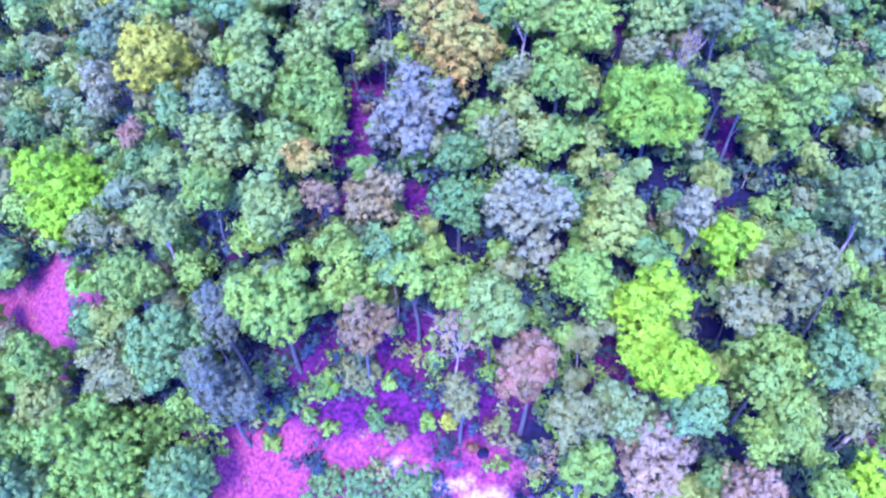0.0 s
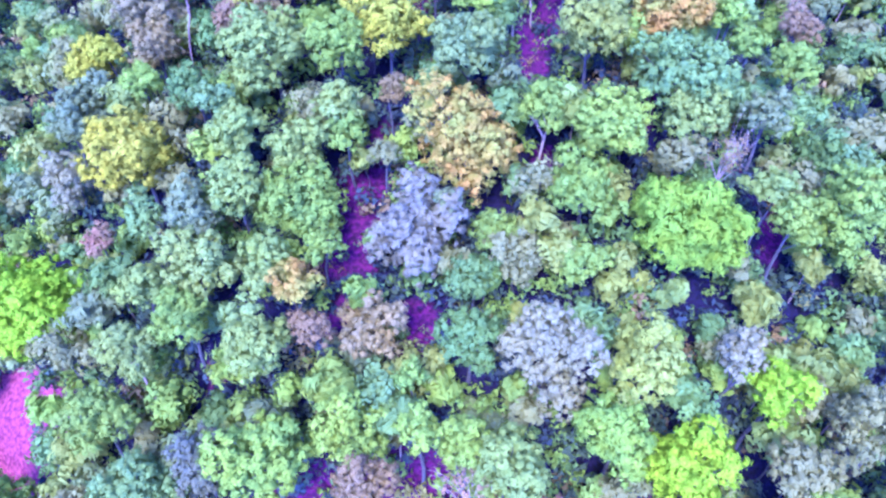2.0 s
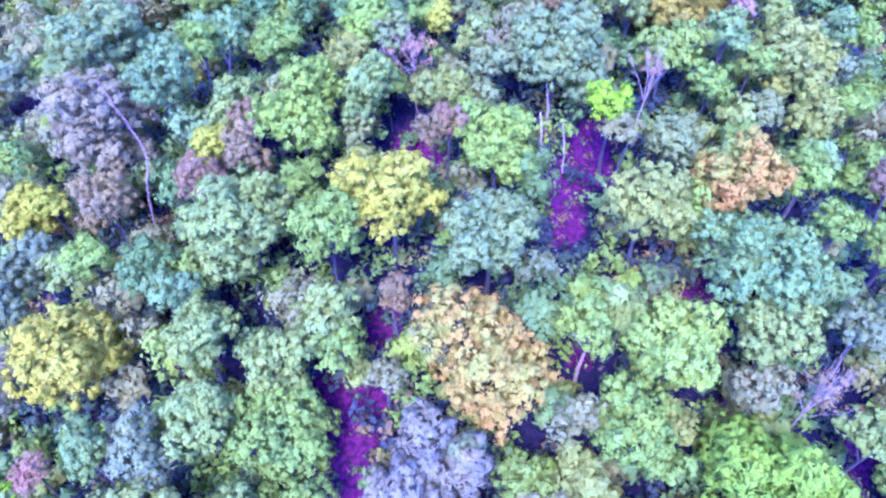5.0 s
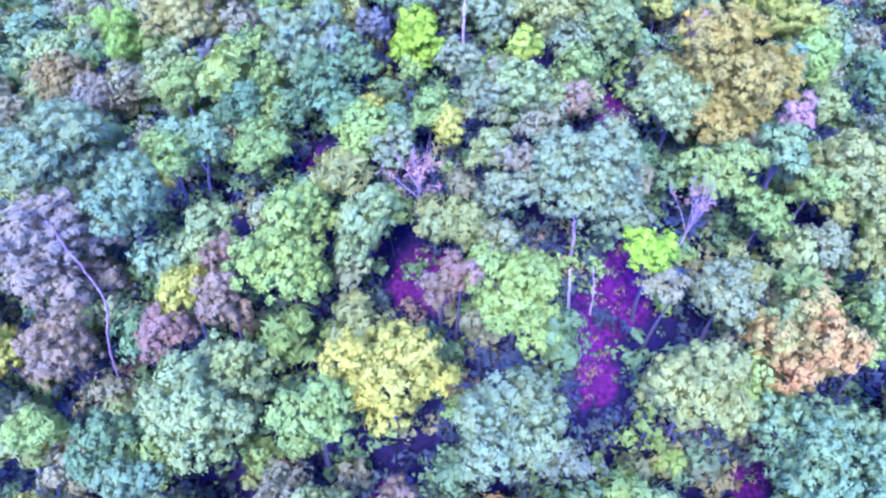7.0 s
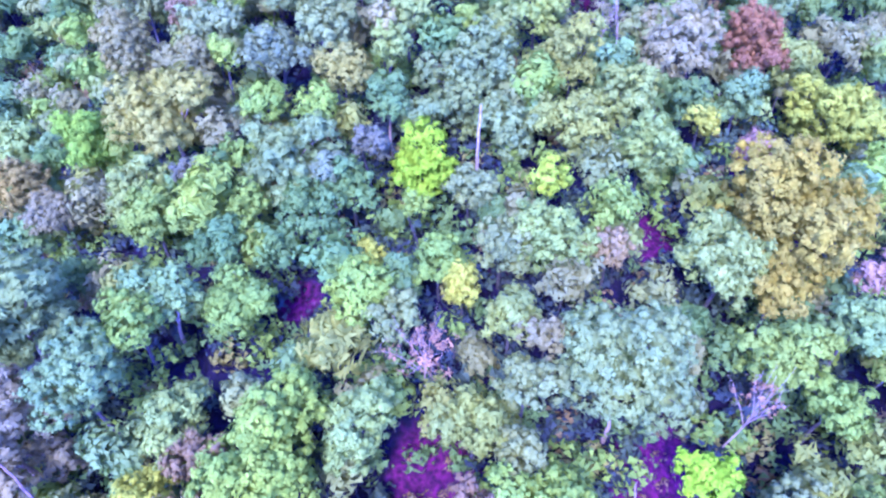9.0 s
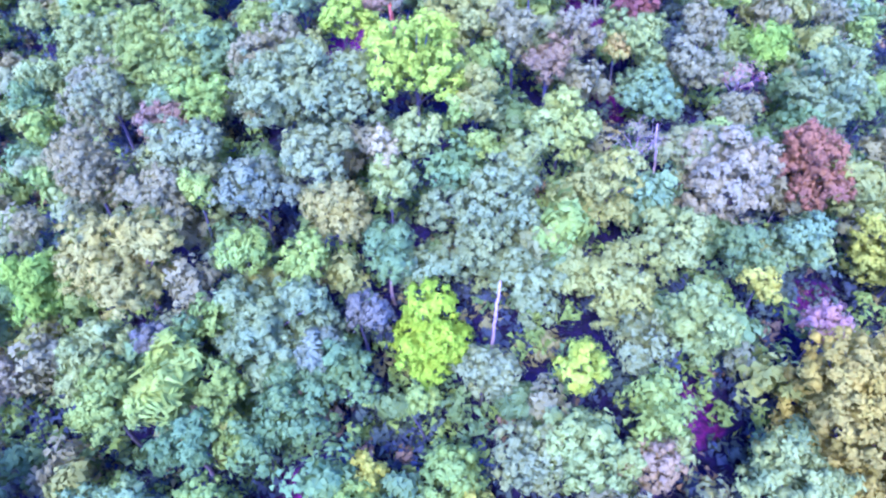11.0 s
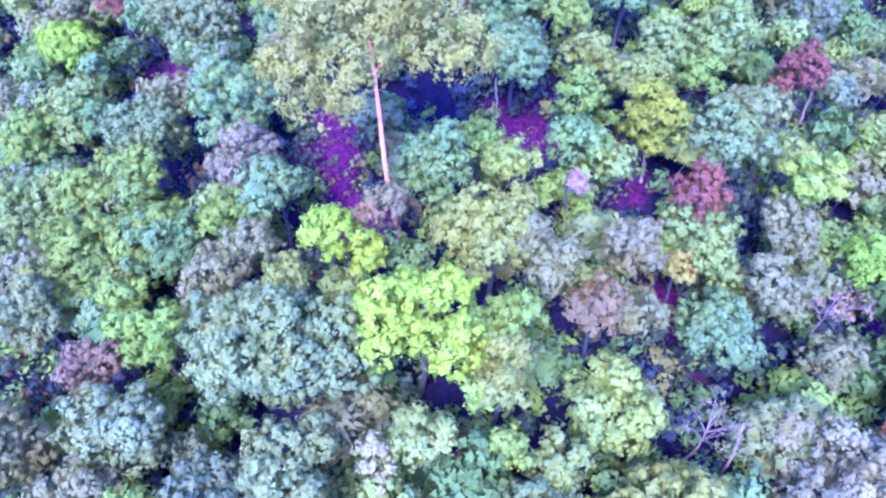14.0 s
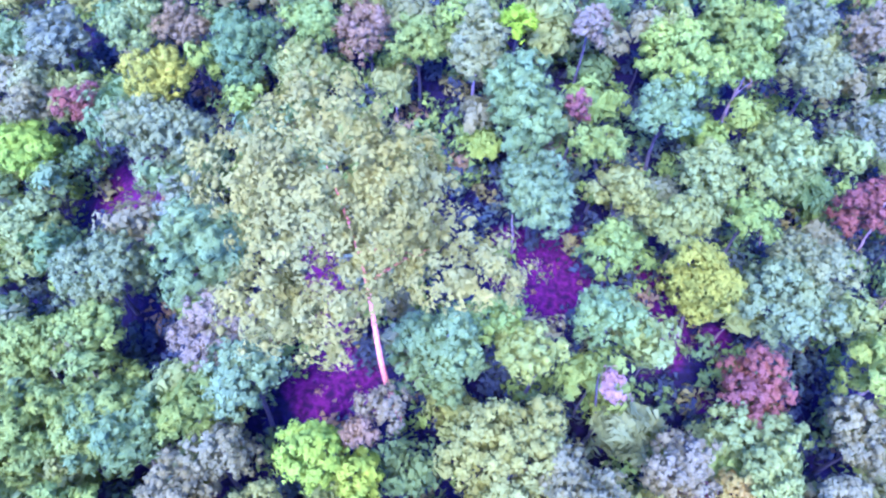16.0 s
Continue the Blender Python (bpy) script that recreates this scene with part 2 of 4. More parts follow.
glade(32.8, 111.3, 1.3)
glade(28.5, 109.2, 1.3)
glade(17.2, 100.8, 1.3)
glade(-7.3, 145.9, 1.7)
glade(-7.7, 143.4, 1.6)
glade(-4.8, 139.1, 1.2)
glade(9.2, 149.2, 2.0)
glade(17.4, 145.6, 1.7)
glade(21.8, 143.0, 1.5)
glade(-24.5, 157.5, 1.4)
glade(36.9, 131.8, 1.4)
glade(19.8, 126.3, 1.0)
glade(-19.0, 147.9, 0.9)
glade(-25.0, 158.0, 1.5)
glade(10.1, 147.1, 1.9)
glade(18.1, 148.4, 1.1)
glade(16.7, 142.8, 1.3)
glade(-4.5, 138.3, 1.6)
glade(19.8, 137.9, 1.2)
glade(39.8, 155.3, 1.0)
glade(6.5, 151.4, 1.3)
glade(-38.9, 47.2, 2.3)
glade(15.3, 81.7, 2.3)
glade(11.2, 75.8, 1.6)
glade(15.4, 81.8, 2.5)
glade(11.5, 75.8, 1.8)
glade(1.8, 82.1, 1.3)
glade(-7.6, 147.5, 2.6)
glade(9.9, 149.2, 2.2)
glade(17.0, 146.6, 1.9)
glade(37.5, 133.1, 2.1)
glade(30.2, 51.2, 1.6)
glade(23.3, 71.5, 1.5)
glade(18.9, 35.8, 3.2)
glade(-6.2, 61.9, 3.4)
glade(-6.5, 57.7, 3.4)
glade(-41.9, 52.2, 4.6)
glade(-0.8, 49.5, 2.2)
glade(-9.1, 51.2, 1.6)
glade(14.9, 81.4, 2.9)
glade(12.0, 77.6, 2.4)
glade(12.0, 75.0, 2.0)
glade(0.6, 84.1, 2.6)
glade(31.3, 100.6, 2.4)
glade(9.0, 148.6, 4.2)
glade(16.9, 143.5, 2.6)
glade(18.0, 147.6, 2.4)
glade(-6.6, 140.6, 3.4)
glade(-7.5, 148.6, 3.6)
glade(-26.0, 158.7, 3.4)
glade(18.0, 131.6, 2.4)
glade(18.2, 101.2, 2.3)
glade(30.1, 110.7, 2.0)


def build_ground():
    xs, ys = steps((-70, 70), (-900, 900), 1.1, 14), steps((12, 196), (-900, 1200), 1.1, 14)
    gx, gy = np.meshgrid(xs, ys)
    gz = ground_height(gx, gy)
    nx, ny = len(xs), len(ys)
    i = (np.arange(ny - 1)[:, None] * nx + np.arange(nx - 1)[None]).ravel()
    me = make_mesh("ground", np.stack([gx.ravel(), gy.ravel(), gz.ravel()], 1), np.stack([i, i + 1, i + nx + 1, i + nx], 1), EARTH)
    open_floor, bare, path = np.zeros(gx.shape), np.zeros(gx.shape), np.zeros(gx.shape)
    # the painted shade gives way to lit litter in and round the openings
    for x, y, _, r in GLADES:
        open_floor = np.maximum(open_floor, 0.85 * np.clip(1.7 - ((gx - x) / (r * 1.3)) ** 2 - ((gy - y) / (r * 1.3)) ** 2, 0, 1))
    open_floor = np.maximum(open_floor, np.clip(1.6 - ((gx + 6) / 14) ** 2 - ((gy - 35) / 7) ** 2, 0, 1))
    for x, y, rx, ry, much in ((-17, 32.2, 7, 3.4, 0.8), (-7, 30.5, 8, 3, 0.66), (3, 29, 6, 3, 0.55), (-43.5, 49.5, 9, 6, 0.95), (46, 31.5, 2.5, 3, 0.7), (20, 30.5, 3, 3, 0.4)):
        bare = np.maximum(bare, much * np.clip(1.5 - ((gx - x) / rx) ** 2 - ((gy - y) / ry) ** 2, 0, 1))
    way = ((-4.4, 30.4), (0.4, 28.8), (4.6, 27.4), (11, 25.5))
    for (ax, ay), (bx, by) in zip(way, way[1:]):
        t = np.clip(((gx - ax) * (bx - ax) + (gy - ay) * (by - ay)) / ((bx - ax) ** 2 + (by - ay) ** 2), 0, 1)
        path = np.maximum(path, 0.75 * np.clip(1.6 - np.hypot(gx - ax - t * (bx - ax), gy - ay - t * (by - ay)) / 0.6, 0, 1))
    outside = np.maximum(np.abs(gx) - np.minimum(40 + 0.6 * (np.maximum(gy, 14) - 14), 70), np.maximum(12 - gy, gy - 196))
    meadow = np.clip((outside + 4) / 5, 0, 1)
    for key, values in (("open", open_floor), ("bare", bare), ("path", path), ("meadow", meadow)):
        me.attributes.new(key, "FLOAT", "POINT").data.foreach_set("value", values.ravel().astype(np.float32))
    tagged(new("ground", me), "red earth slope with leaf litter and painted tree shade", "ground", kind="structure")


build_ground()

# ---- tree builder ----
rng = np.random.default_rng(7)


def unit(v):
    return v / np.maximum(np.linalg.norm(v, axis=-1, keepdims=True), 1e-6)


def tube(points, radii, sides=6):
    """A tapered tube along points."""
    points = np.asarray(points, float)
    n = len(points)
    along = unit(np.gradient(points, axis=0))
    side = unit(np.cross(along, np.array([0.31, 0.87, 0.38])))
    up = np.cross(along, side)
    a = np.linspace(0, 2 * np.pi, sides, endpoint=False)
    ring = np.cos(a)[None, :, None] * side[:, None] + np.sin(a)[None, :, None] * up[:, None]
    v = (points[:, None] + ring * np.asarray(radii)[:, None, None]).reshape(-1, 3)
    f = [(i * sides + j, i * sides + (j + 1) % sides, (i + 1) * sides + (j + 1) % sides, (i + 1) * sides + j) for i in range(n - 1) for j in range(sides)]
    return v, np.array(f)


def joined(pieces):
    vs, fs, n = [], [], 0
    for v, f in pieces:
        vs.append(v)
        fs.append(f + n)
        n += len(v)
    return np.concatenate(vs), np.concatenate(fs)


def leaves(centre, normal, axis, length, width, sides=4):
    """Pointed leaf sprays as cupped four-sided blades, or plain three-sided ones."""
    n = len(centre)
    axis = unit(axis - normal * np.sum(axis * normal, 1, keepdims=True))
    cross = np.cross(normal, axis)
    length, width = np.broadcast_to(length, n)[:, None], np.broadcast_to(width, n)[:, None]
    cup = normal * length * 0.12
    low, tip = centre - axis * length * 0.5, centre + axis * length * 0.5 - cup
    v = np.stack([low - cross * width * 0.42, low + cross * width * 0.5, tip + cross * width * 0.26, tip - cross * width * 0.16], 1)
    v = v[:, :sides]
    return v.reshape(-1, 3), np.arange(n * sides).reshape(-1, sides)


GOLD_RATIO = (1 + 5**0.5) / 2
ICO_V = unit(np.array([(-1, GOLD_RATIO, 0), (1, GOLD_RATIO, 0), (-1, -GOLD_RATIO, 0), (1, -GOLD_RATIO, 0), (0, -1, GOLD_RATIO), (0, 1, GOLD_RATIO), (0, -1, -GOLD_RATIO), (0, 1, -GOLD_RATIO), (GOLD_RATIO, 0, -1), (GOLD_RATIO, 0, 1), (-GOLD_RATIO, 0, -1), (-GOLD_RATIO, 0, 1)], float))
ICO_F = np.array([t for t in ((a, b, c) for a in range(12) for b in range(a + 1, 12) for c in range(b + 1, 12)) if min(ICO_V[t[0]] @ ICO_V[t[1]], ICO_V[t[1]] @ ICO_V[t[2]], ICO_V[t[0]] @ ICO_V[t[2]]) > 0.4])
ICO_F = np.array([t if np.cross(ICO_V[t[1]] - ICO_V[t[0]], ICO_V[t[2]] - ICO_V[t[0]]) @ ICO_V[t[0]] > 0 else t[::-1] for t in ICO_F])


def subdivided(v, f):
    """Each triangle of a ball split into four."""
    pts, found, out = list(v), {}, []

    def half(a, b):
        key = (min(a, b), max(a, b))
        if key not in found:
            found[key] = len(pts)
            pts.append(unit(pts[a] + pts[b]))
        return found[key]

    for a, b, c in f:
        ab, bc, ca = half(a, b), half(b, c), half(c, a)
        out += [(a, ab, ca), (ab, b, bc), (ca, bc, c), (ab, bc, ca)]
    return np.array(pts), np.array(out)


BALL_V, BALL_F = subdivided(ICO_V, ICO_F)


OCTA_V = np.array([(1, 0, 0), (0, 1, 0), (-1, 0, 0), (0, -1, 0), (0, 0, 1), (0, 0, -1)], float)
OCTA_F = np.array([(k, (k + 1) % 4, 4) for k in range(4)] + [((k + 1) % 4, k, 5) for k in range(4)])


def cores(mid, size, pick, shape=(BALL_V, BALL_F)):
    """Uneven twig-and-leaf masses inside boughs and clumps."""
    n, k = len(mid), len(shape[0])
    v = mid[:, None] + shape[0][None] * size[:, None] * pick.uniform(0.72, 1.12, (n, k, 1))
    f = shape[1][None] + (np.arange(n) * k)[:, None, None]
    return v.reshape(-1, 3), f.reshape(-1, 3)


CROWNS = {
    # clump radius, leaf length, leaf width to length, leaves to a clump, flatness of a clump, spread of the boughs, share of clumps kept
    "puff": (0.42, 0.24, 0.95, 24, 0.85, 0.58, 0.94),
    "fine": (0.35, 0.20, 0.85, 22, 0.95, 0.56, 0.92),
    "feather": (0.44, 0.46, 0.36, 22, 0.50, 0.64, 0.90),
    "droop": (0.44, 0.44, 0.36, 24, 0.90, 0.58, 0.95),
    "bare": (0.34, 0.24, 0.50, 12, 0.80, 0.58, 0.50),
    "emergent": (0.40, 0.20, 0.75, 30, 1.10, 0.66, 0.72),
}


def dome(count, low):
    """Directions spread evenly over a sphere, from its top down to the height low."""
    z = 1 - (1 - low) * (np.arange(count) + 0.5) / count
    a = np.arange(count) * 2.39996 + rng.uniform(0, 6.28)
    flat = np.sqrt(1 - z * z)
    return unit(np.stack([flat * np.cos(a), flat * np.sin(a), z], 1) + rng.normal(0, 0.16, (count, 3)))


def bare_side(p, r):
    """The low south-east side of a tall crown, which has shed its boughs."""
    return (p[:, 0] > 0.04 * r) & (0.64 * p[:, 2] + 0.77 * p[:, 1] < -0.47 * r)


def crown_shape(style, r, h, coarse=1.0):
    """One crown round the origin: boughs on a dome, leaf clumps on the boughs, leaves on the clumps. Also gives the clumps' middles for the limbs."""
    size, length, slim, per, flat, spread, keep = CROWNS[style]
    size, length = size * min(coarse, 0.45 * r / size) * (1 + 0.05 * max(r - 3, 0)), length * coarse
    oval = rng.uniform(0.92, 1.09)
    form = np.array([r * oval, r / oval, h])
    nb = int(np.clip(2.3 * r + 2.5, 4, 17))
    out = dome(nb, -0.75)
    bough = out * rng.uniform(spread - 0.24, spread + 0.26, (nb, 1))
    if style == "emergent":
        bough = bough[~bare_side(bough * form, r)]
        nb = len(bough)
    wide = 0.42 * (8 / nb) ** 0.3 * rng.uniform(0.6, 1.25, nb)
    bough, wide = np.vstack([bough, [(0, 0, 0)]]), np.append(wide, 0.5)
    many = np.maximum((5.5 if style == "emergent" else 3.3) * (wide * (r * r * h) ** (1 / 3) / size) ** 2, 4).astype(int)
    d = np.vstack([dome(m, -0.55) for m in many])
    own = np.repeat(np.arange(nb + 1), many)
    at = bough[own] + d * (wide[own] * rng.uniform(0.74, 1.22, len(own)))[:, None]
    far = np.linalg.norm(at[:, None] - bough[None], axis=2) / wide[None]
    far[np.arange(len(own)), own] = 9
    stay = (far.min(1) > 0.88) & (rng.random(len(own)) < keep)
    if style == "emergent":
        stay &= ~bare_side(at * form, r)
    stay[0] = True
    mid, d = at[stay] * form, d[stay]
    count = len(mid)
    pr = size * rng.uniform(0.6, 1.35, count)
    who = np.repeat(np.arange(count), per)
    n = len(who)
    o = unit(rng.normal(0, 1, (n, 3)) + 0.6 * d[who] + np.array([0, 0, 0.25]))
    c = mid[who] + o * (pr[who] * rng.uniform(0.55, 1.2, n))[:, None] * np.array([1, 1, flat])
    normal = unit(0.5 * o + 0.75 * d[who] + rng.normal(0, 0.18, (n, 3)) + np.array([0, 0, 0.15]))
    if style == "droop":
        axis = unit(d[who] * np.array([1, 1, 0.2]) + np.array([0, 0, -0.5]) + rng.normal(0, 0.5, (n, 3)))
    elif style == "feather":
        axis = unit(o * np.array([1, 1, 0.1]) + rng.normal(0, 0.35, (n, 3)))
    else:
        axis = unit(o + 0.6 * d[who]) + rng.normal(0, 0.42, (n, 3)) + np.array([0, 0, -0.25])
    long = length * rng.uniform(0.65, 1.3, n)
    blades = leaves(c, normal, axis, long, long * slim, 3)
    if style == "bare":
        return blades, None, mid
    masses = cores(bough * form, np.outer(wide * (0.3 if style == "emergent" else 0.38), form), rng)
    many = np.maximum(26 * (wide * r) ** 2, 6).astype(int) if r > 1.6 else np.full(nb + 1, 6)
    own = np.repeat(np.arange(nb + 1), many)
    o = unit(rng.normal(0, 1, (len(own), 3)) + np.array([0, -0.3, 0.5]))
    at = (bough[own] + o * (wide[own] * rng.uniform(0.5, 0.72, len(own)))[:, None]) * form
    inside = leaves(at, unit(o + rng.normal(0, 0.25, o.shape)), rng.normal(0, 1, o.shape), length * 1.5, length * 1.2, 3)
    blades = joined([blades, inside])
    tufts = cores(mid, np.outer(pr * (0.5 if style == "emergent" else 0.76), (1, 1, flat)), rng, (OCTA_V, OCTA_F))
    return blades, masses if coarse > 1.5 else joined([masses, tufts]), mid


def part(name, me, parent, label=""):
    ob = new(name, me)
    ob.parent = parent
    return tagged(ob, label) if label else ob


STYLE_WORDS = {
    "puff": "broadleaf tree with rounded leaf clumps",
    "fine": "fine-leaved tree with a soft crown",
    "feather": "feathery tree with layered sprays",
    "droop": "tree with long drooping leaves",
    "bare": "half-bare tree with thin twigs",
    "emergent": "tall tree rising above the canopy",
}
STYLE_NAMES = {"puff": "broadleaf_tree", "fine": "fine_leaved_tree", "feather": "feathery_tree", "droop": "drooping_tree", "bare": "bare_tree", "emergent": "emergent_tree"}
STANDING = []


def limb_path(a, b):
    t = np.linspace(0, 1, 5)[:, None]
    bow = np.array([0, 0, 0.22]) * np.linalg.norm(b - a)
    return a + (b - a) * t + bow * np.sin(np.pi * t) * 0.4 + rng.normal(0, 0.04, (5, 3)) * t


def tree(material, style, x, y, z, r, h, foot=(0.0, 0.0), young=False):
    """A tree with its crown's middle at (x, y, z), r wide to each side and h high above and below."""
    x, y = x + foot[0], y + foot[1]
    base = float(ground_height(x, y)) - 0.1
    small = z - base < 3.2 and r < 1.8
    sapling = young and r < 1.5
    root = new("shrub" if small else STYLE_NAMES[style].replace("_tree", "_sapling") if sapling else "young_" * young + STYLE_NAMES[style])
    root.location = (x, y, base)
    size = "Young" if young else "Low" if small else "Large" if r > 3.2 else "Small" if r < 1.7 else "Medium"
    words = STYLE_WORDS[style].replace("tree", "shrub") if small else STYLE_WORDS[style]
    tagged(root, size + " " + LABELS[material.name] + " " + words, "shrub" if small else "tree", group="hillside forest trees")
    top = z - base
    lean = rng.uniform(-0.08, 0.08, 2) * top
    wood = PINK_BARK if style == "emergent" else PALE_BARK if style in ("bare", "feather") or (not young and rng.random() < 0.04) else DARK_BARK
    thick = (0.028 * r + 0.011 * top + 0.02) * (0.45 if style == "emergent" else 0.5 if young or style == "bare" else 0.85)
    t = np.linspace(0, 1, 8)
    bend = rng.uniform(-0.25, 0.25, 2)
    pts = np.stack([lean[0] * t**1.5 - foot[0] * t + bend[0] * np.sin(5 * t), lean[1] * t**1.5 - foot[1] * t + bend[1] * np.sin(4 * t), top * t], 1)
    v, f = tube(pts, thick * (1.25 - 0.85 * t), 5 if young else 8)
    part("trunk", make_mesh("trunk", v, f, wood), root)
    (v, f), inner, mid = crown_shape(style, r, h, 2.0 if young else 1.1)
    crown = part("crown", make_mesh("crown", v, f, material, inner), root)
    crown.location = (-foot[0], -foot[1], top)
    if not young and (r > 1.7 or style == "bare"):
        far = mid[np.argsort(-np.linalg.norm(mid, axis=1))]
        for k in range(9 if style == "bare" else 6 if r > 3 else 4):
            end = far[(k * 3) % len(far)] * (1.15 if style == "bare" else 0.45 if style == "emergent" else 0.78) + np.array([-foot[0], -foot[1], top])
            start = pts[(6 if style == "emergent" else 4) + k % 2]
            way = limb_path(start, end)
            pieces = [tube(way, thick * np.linspace(0.5, 0.12, 5), 5)]
            if style == "bare":
                for twig in range(4):
                    at = way[2 + twig % 3]
                    pieces.append(tube(limb_path(at, at + (end - start) * 0.35 + rng.normal(0, 0.28 * r, 3)), thick * np.linspace(0.24, 0.05, 5), 4))
            v, f = joined(pieces)
            part("limb", make_mesh("limb", v, f, wood), root)
    STANDING.append((x - foot[0], y - foot[1], z, r))
    return root


# ---- the trees that stand out, from the foot of the slope upwards ----
tree(GRN, "fine", -40.6, 34.1, -3.6, 4.13, 4.68)
tree(TEAL, "fine", -39.2, 30.3, -5.4, 3.78, 4.32)
tree(GRN, "puff", -46.2, 38.2, -3.7, 4.02, 4.59)
tree(TEALM, "fine", -22.9, 29.5, -2.4, 3.12, 3.64)
tree(YGRN, "puff", 32.6, 23.1, 1.5, 1.64, 1.89)
tree(LIME, "puff", 36.3, 23.5, 1.2, 1.78, 2.07)
tree(PINKG, "fine", 26.6, 23.6, 1.1, 2.76, 3.17)
tree(GRN, "puff", 12.1, 24.8, 4.6, 2.03, 2.74)
tree(STRAW, "fine", 18.1, 25.4, 3.2, 3.30, 3.79)
tree(YGRN, "puff", 27.3, 26.1, 4.5, 2.08, 2.39)
tree(GRN, "fine", 30.1, 27.1, 4.2, 2.81, 3.23)
tree(TEAL, "puff", 21.3, 27.9, 7.1, 2.28, 2.92)
tree(OLIVE, "puff", 11.7, 28.0, 6.8, 2.50, 2.88)
tree(GREYG, "puff", 15.9, 28.3, 6.3, 2.50, 2.88)
tree(TEALM, "fine", -2.0, 28.4, -4.6, 2.40, 1.44)
tree(TEAL, "fine", -6.6, 28.8, -5.0, 2.42, 1.45)
tree(PINKG, "bare", 10.4, 28.9, -2.1, 1.83, 2.48)
tree(PINKG, "bare", 22.6, 29.1, -2.4, 1.86, 2.51)
tree(TEALM, "fine", -10.9, 29.5, -5.3, 2.17, 1.30)
tree(GREYP, "fine", 7.3, 30.9, -2.2, 1.23, 0.74)
tree(OLIVE, "fine", 2.5, 31.4, 6.0, 1.80, 2.10)
tree(RED, "puff", 3.7, 31.0, -2.8, 0.49, 0.29)
tree(LIME, "puff", 20.4, 31.1, 7.8, 3.22, 3.70)
tree(GRN, "puff", 28.7, 31.3, 6.8, 3.54, 4.07)
tree(RUSTP, "droop", 8.2, 31.7, 9.3, 2.65, 3.58)
tree(GREYG, "fine", 6.6, 32.4, -1.1, 1.08, 0.65)
tree(YGRN, "fine", -31.4, 32.5, -3.7, 6.34, 7.29)
tree(TEAL, "fine", 35.3, 32.7, 7.4, 2.79, 3.21)
tree(OLIVE, "fine", -3.7, 32.8, -2.3, 1.14, 0.69)
tree(LIMEY, "puff", 1.6, 32.9, -1.3, 0.87, 0.61)
tree(YGRN, "puff", -0.4, 33.3, -1.5, 0.98, 0.59)
tree(GRN, "fine", 38.4, 33.6, 7.7, 2.46, 3.32)
tree(GRN, "puff", -15.8, 33.6, -4.1, 1.12, 0.67)
tree(DGRN, "puff", -5.3, 34.0, -1.6, 1.26, 0.76)
tree(BLUE, "fine", -18.4, 34.2, 4.2, 3.10, 5.60)
tree(GRN, "puff", -10.0, 34.1, -2.5, 0.77, 0.77)
tree(PINKG, "bare", 2.3, 35.2, 10.1, 2.61, 1.57)
tree(TEALM, "puff", -12.0, 35.2, -2.2, 0.83, 0.61)
tree(OLIVE, "puff", 27.6, 35.2, 10.7, 2.63, 3.02)
tree(LIME, "puff", 18.9, 35.4, 10.3, 3.73, 4.29)
tree(YGRN, "puff", -15.2, 35.8, -2.4, 1.01, 1.01)
tree(TEALM, "puff", -13.6, 36.3, -1.8, 0.90, 0.54)
tree(TEALM, "puff", -6.2, 36.4, -0.4, 0.61, 0.39)
tree(YGRN, "puff", -4.0, 36.7, 0.3, 0.83, 0.50)
tree(MINT, "puff", 5.7, 36.7, 10.1, 3.09, 3.55)
tree(PINKB, "fine", -5.7, 36.8, 9.2, 2.40, 3.10)
tree(LIMEG, "puff", -10.1, 37.1, -0.3, 1.25, 0.75)
tree(DGRN, "fine", -25.2, 37.2, -4.5, 1.74, 1.04)
tree(GRNO, "fine", -38.1, 37.4, -0.4, 2.94, 3.38)
tree(OLIVE, "fine", -6.7, 38.0, 1.0, 2.50, 1.50)
tree(YGRN, "puff", 14.0, 38.2, 12.3, 3.07, 3.53)
tree(OLIVE, "fine", 33.8, 38.3, 11.4, 3.20, 4.04)
tree(TEALM, "fine", -23.8, 38.0, 6.2, 3.93, 5.31)
tree(YGRN, "puff", 2.4, 38.6, 11.4, 2.18, 2.51)
tree(YGRN, "fine", 37.7, 39.0, 11.5, 1.38, 1.87)
tree(YGRN, "puff", -12.9, 39.0, 10.4, 3.55, 4.34)
tree(BLUE, "fine", -18.2, 39.3, 9.4, 2.37, 3.14)
tree(YGRN, "puff", -1.0, 39.6, 12.6, 1.83, 2.10)
tree(LIME, "puff", 26.4, 40.3, 14.3, 2.20, 2.96)
tree(GRN, "puff", -39.2, 40.5, 0.9, 3.26, 3.75)
tree(YGRN, "puff", -6.3, 40.5, 11.2, 3.05, 3.51)
tree(GREY, "puff", 24.1, 42.3, 15.9, 1.96, 2.65)
tree(YGRNP, "puff", 16.6, 42.6, 14.5, 3.50, 4.02)
tree(GRN, "fine", -1.3, 42.9, 14.5, 1.37, 1.84)
tree(GRN, "fine", -27.8, 43.8, 9.3, 2.88, 3.78)
tree(GREY, "fine", 9.4, 44.3, 15.1, 4.09, 5.52)
tree(TEALG, "fine", 41.3, 44.4, 13.2, 3.13, 4.22)
tree(DGRN, "puff", 3.4, 45.7, 15.7, 2.77, 3.21)
tree(MINT, "puff", -13.7, 46.5, 15.2, 2.79, 3.77)
tree(PINKB, "fine", -9.2, 47.0, 15.9, 2.03, 2.35)
tree(MINT, "fine", -24.6, 47.5, 12.9, 2.49, 3.37)
tree(PEACH, "fine", -4.1, 47.6, 15.1, 2.96, 2.60)
